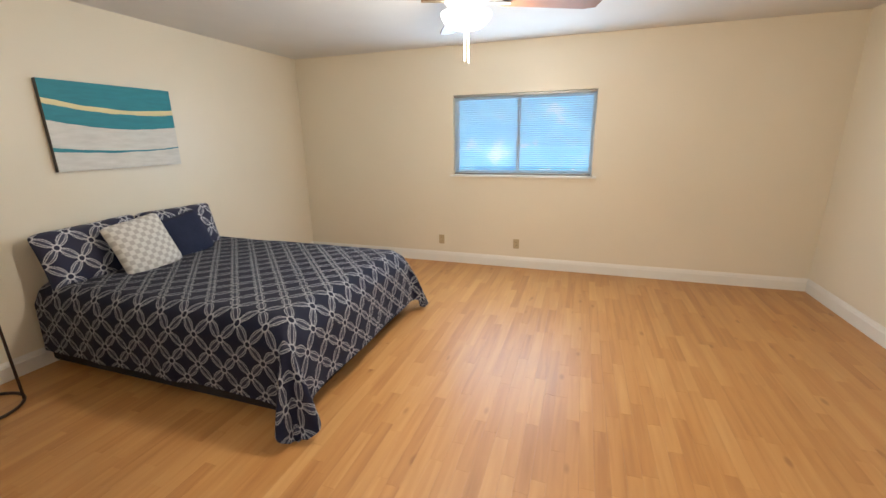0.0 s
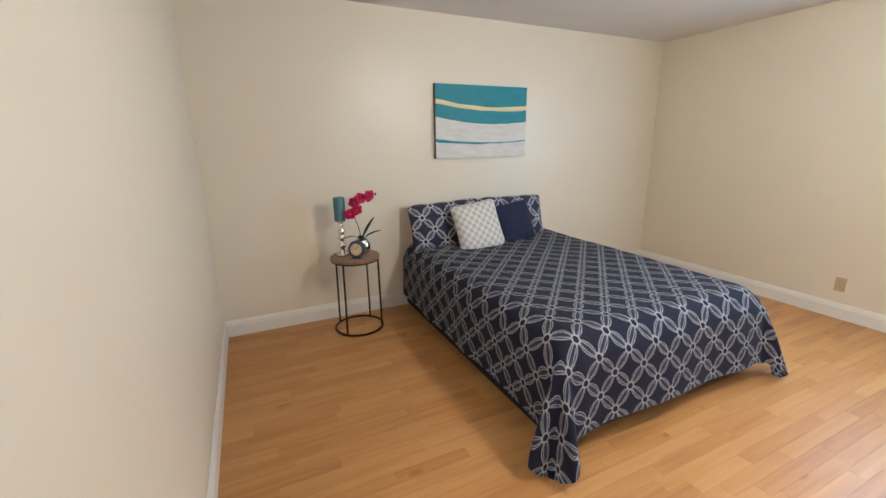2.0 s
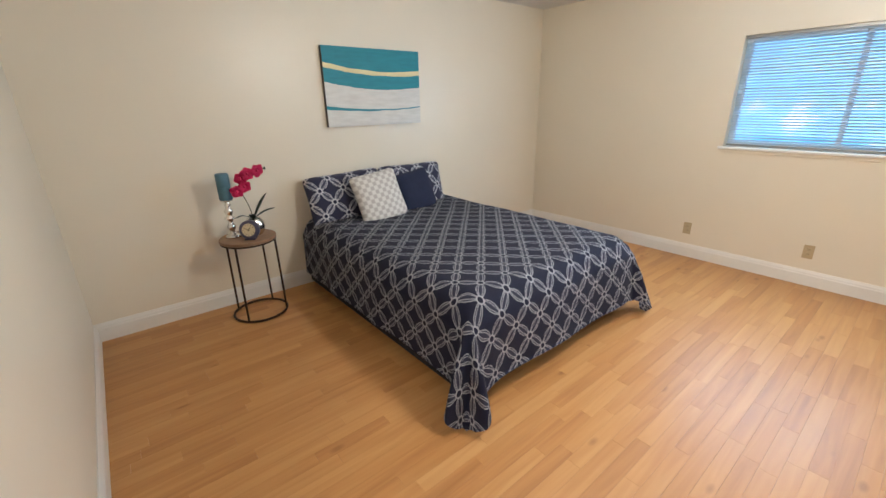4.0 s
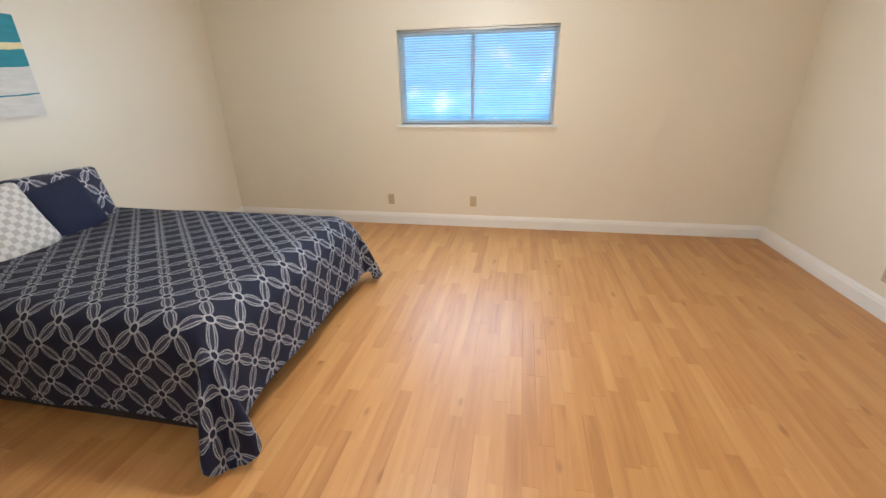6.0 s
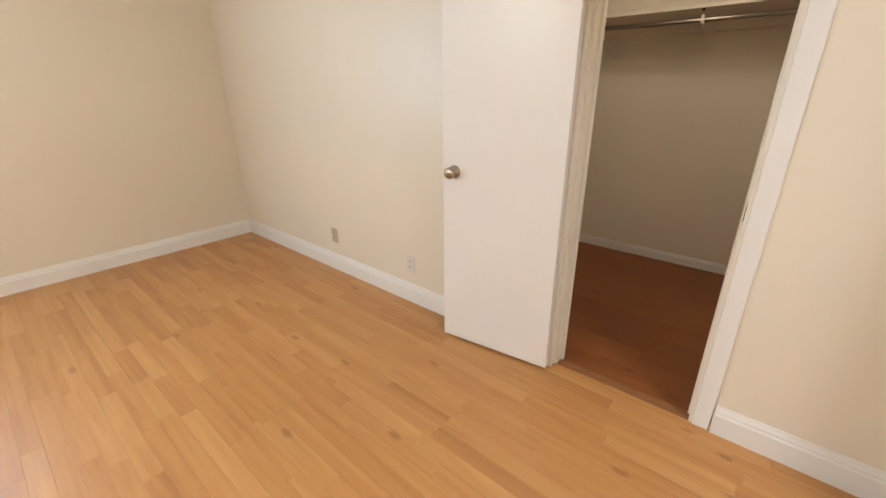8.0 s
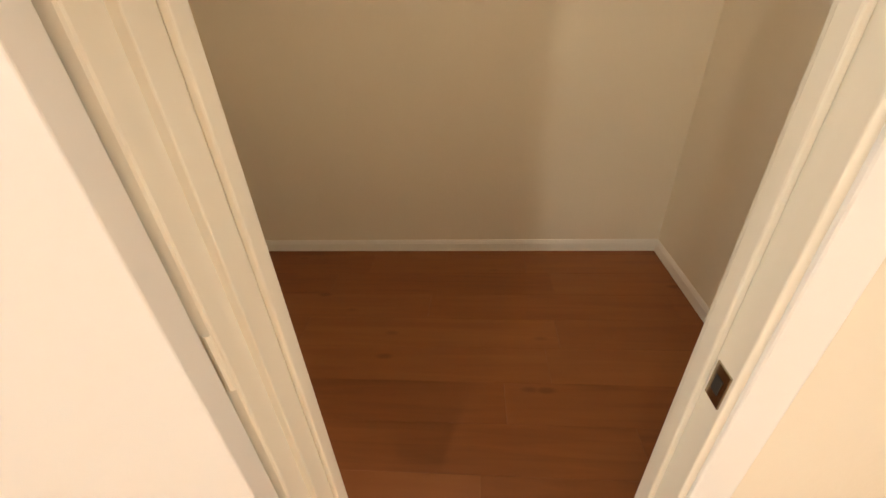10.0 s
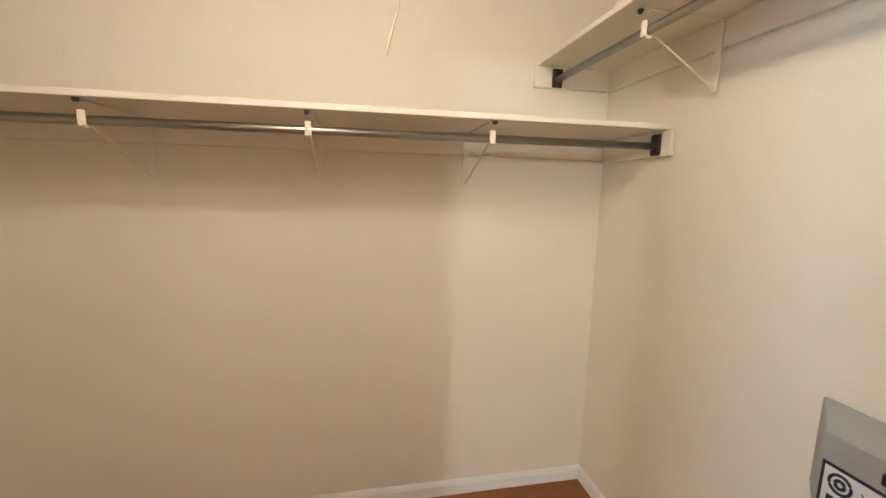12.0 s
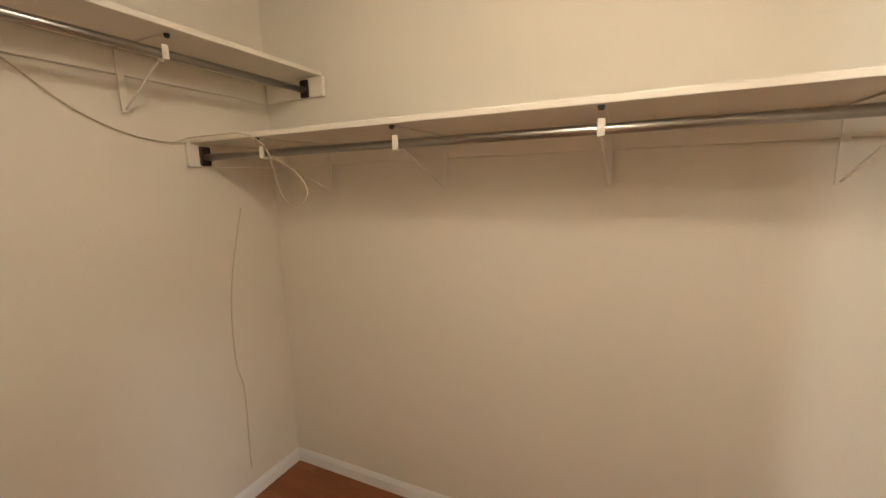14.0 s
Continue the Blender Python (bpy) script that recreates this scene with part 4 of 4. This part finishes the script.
tube_bm([(-0.112 + 0.021 * math.cos(a), BD + 0.0022, 0.088 + 0.021 * math.sin(a)) for a in [2 * math.pi * k / 24 for k in range(24)]], 0.0035, 6, True, bm=seal)
tube_bm([(-0.112 + 0.009 * math.cos(a), BD + 0.0022, 0.088 + 0.009 * math.sin(a)) for a in [2 * math.pi * k / 16 for k in range(16)]], 0.004, 6, True, bm=seal)
part("seal", seal, BLACK, gb, "round printed seal")
for z, x0, x1, hh in ((0.046, -0.36, -0.09, 0.014),):
    x = x1
    rng = random.Random(int(z * 1000))
    while x > x0:
        wd = rng.uniform(0.006, 0.016)
        part("print_bar", box_bm(x - wd, BD + 0.002, z - hh / 2, x, BD + 0.0026, z + hh / 2), BLACK, gb)
        x -= wd + rng.uniform(0.003, 0.007)
part("latch", box_bm(-0.22, BD, 0.145, -0.18, BD + 0.012, 0.170, 0.003), BRONZE, gb, "dark latch")

words = bpy.data.curves.new("words", "FONT")
words.body, words.size, words.extrude = "WARNING", 0.023, 0.0003
tmp = bpy.data.objects.new("words", words)
me = bpy.data.meshes.new_from_object(tmp)
bpy.data.objects.remove(tmp)
me.materials.append(BLACK)
txt = new("printed_word", me)
txt.parent = gb
txt.matrix_local = pose(-0.150, BD + 0.0024, 0.082, 90, 0, 180)

# the cord: along the north wall, over the rod in a loop, and down the wall
cord = tube_bm(smooth_path([(4.42, CN - 0.03, 2.10), (4.65, CN - 0.012, 1.931), (4.80, CN - 0.012, 1.81), (4.955, CN - 0.012, 1.742), (5.10, CN - 0.012, 1.722), (5.155, CN - 0.05, 1.740), (5.162, CN - 0.20, 1.742), (5.165, CN - 0.33, 1.738), (5.20, CN - 0.40, 1.70), (5.225, CN - 0.413, 1.629), (5.23, CN - 0.441, 1.512), (5.23, CN - 0.506, 1.462), (5.23, CN - 0.572, 1.51), (5.23, CN - 0.546, 1.572), (5.228, CN - 0.47, 1.627), (5.222, CN - 0.38, 1.674), (5.22, CN - 0.28, 1.676)]), 0.0028, 6)
tagged(part("loose_cord", cord, CORD, smooth=True), "beige cord looped over the closet rod", "cord")
cord = tube_bm(smooth_path([(5.394, CN - 0.004, 1.446), (5.35, CN - 0.005, 1.30), (5.314, CN - 0.005, 1.154), (5.285, CN - 0.006, 0.973), (5.281, CN - 0.005, 0.726), (5.308, CN - 0.005, 0.569), (5.30, CN - 0.005, 0.247), (5.30, CN - 0.005, 0.16)]), 0.0028, 6)
tagged(part("loose_cord", cord, CORD, smooth=True), "beige cord running down the closet wall", "cord")
bx, by = 4.335, 1.570
cord = tube_bm(smooth_path([(bx, by, H), (bx, by, 2.2), (bx, by + 0.004, 1.9), (bx - 0.004, by - 0.01, 1.74), (bx - 0.010, by + 0.008, 1.64)]), 0.0013, 5)
tagged(part("pull_cord", cord, CORD, smooth=True), "thin beige light cord hanging from the closet ceiling", "cord")


# ---------- floors: strips ----------
def lay_floor(owner, x0, x1, y0, y1, wide, lens, mat, rest_mat, near, seed, limit=300):
    """Strips along y, end joints staggered; the nearest ones are pieces, the rest one joined sheet."""
    rng = random.Random(seed)
    shapes = {}
    rest_v, rest_f = [], []
    count = 0
    g = 0.0003

    def strip(w, l):
        h = 0.0004
        v = [(g, g, -0.008), (w - g, g, -0.008), (w - g, l - g, -0.008), (g, l - g, -0.008),
             (g, g, -h * 0.4), (w - g, g, -h * 0.4), (w - g, l - g, -h * 0.4), (g, l - g, -h * 0.4),
             (g + 0.0006, g + 0.0006, 0), (w - g - 0.0006, g + 0.0006, 0), (w - g - 0.0006, l - g - 0.0006, 0), (g + 0.0006, l - g - 0.0006, 0)]
        f = [(8, 9, 10, 11)]
        for b in (0, 4):
            f += [(b + k, b + (k + 1) % 4, b + 4 + (k + 1) % 4, b + 4 + k) for k in range(4)]
        return v, f

    n = int(math.ceil((x1 - x0) / wide))
    for i in range(n):
        xa = x0 + i * wide
        w = round(min(wide, x1 - xa), 4)
        if w < 0.006:
            continue
        y = y0 - rng.uniform(0, lens[-1])
        while y < y1:
            l = rng.choice(lens)
            a, b = max(y, y0), min(y + l, y1)
            y += l
            if b - a < 0.01:
                continue
            ln = round(b - a, 3)
            cx, cy = xa + w / 2, (a + b) / 2
            if near(cx, cy) and count < limit:
                key = (w, ln)
                if key not in shapes:
                    me = bpy.data.meshes.new("plank")
                    me.from_pydata(*[strip(w, ln)[0], [], strip(w, ln)[1]])
                    me.materials.append(mat)
                    shapes[key] = me
                ob = new("plank", shapes[key])
                ob.parent = owner
                ob.location = (xa, a, 0)
                count += 1
            else:
                v, f = strip(w, ln)
                k = len(rest_v)
                rest_v += [(p[0] + xa, p[1] + a, p[2]) for p in v]
                rest_f += [tuple(q + k for q in r) for r in f]
    if rest_v:
        me = bpy.data.meshes.new("planks_rest")
        me.from_pydata(rest_v, [], rest_f)
        me.materials.append(rest_mat)
        ob = new("planks_rest", me)
        ob.parent = owner
        tagged(ob, kind="stuff")


fl = thing("floor_bedroom", pose(0, 0, 0), "honey-coloured laminate strip floor with a satin sheen", "floor", kind="structure")
lay_floor(fl, XW, XE, YS, YN, 0.068, (0.36, 0.45, 0.54, 0.66), PLANK, PLANK_REST, lambda x, y: 0.2 < x < 3.4 and 1.2 < y < 3.7, 5)
flh = thing("floor_hall", pose(0, 0, 0), "honey-coloured laminate strip floor of the hall", "floor", kind="structure")
lay_floor(flh, EX0, EX1, YS - TH, YS, 0.068, (0.36, 0.45, 0.54, 0.66), PLANK, PLANK_REST, lambda x, y: False, 6)
lay_floor(flh, EX0 - 0.2, EX1 + 0.2, -1.5, YS - TH, 0.068, (0.36, 0.45, 0.54, 0.66), PLANK, PLANK_REST, lambda x, y: False, 7)
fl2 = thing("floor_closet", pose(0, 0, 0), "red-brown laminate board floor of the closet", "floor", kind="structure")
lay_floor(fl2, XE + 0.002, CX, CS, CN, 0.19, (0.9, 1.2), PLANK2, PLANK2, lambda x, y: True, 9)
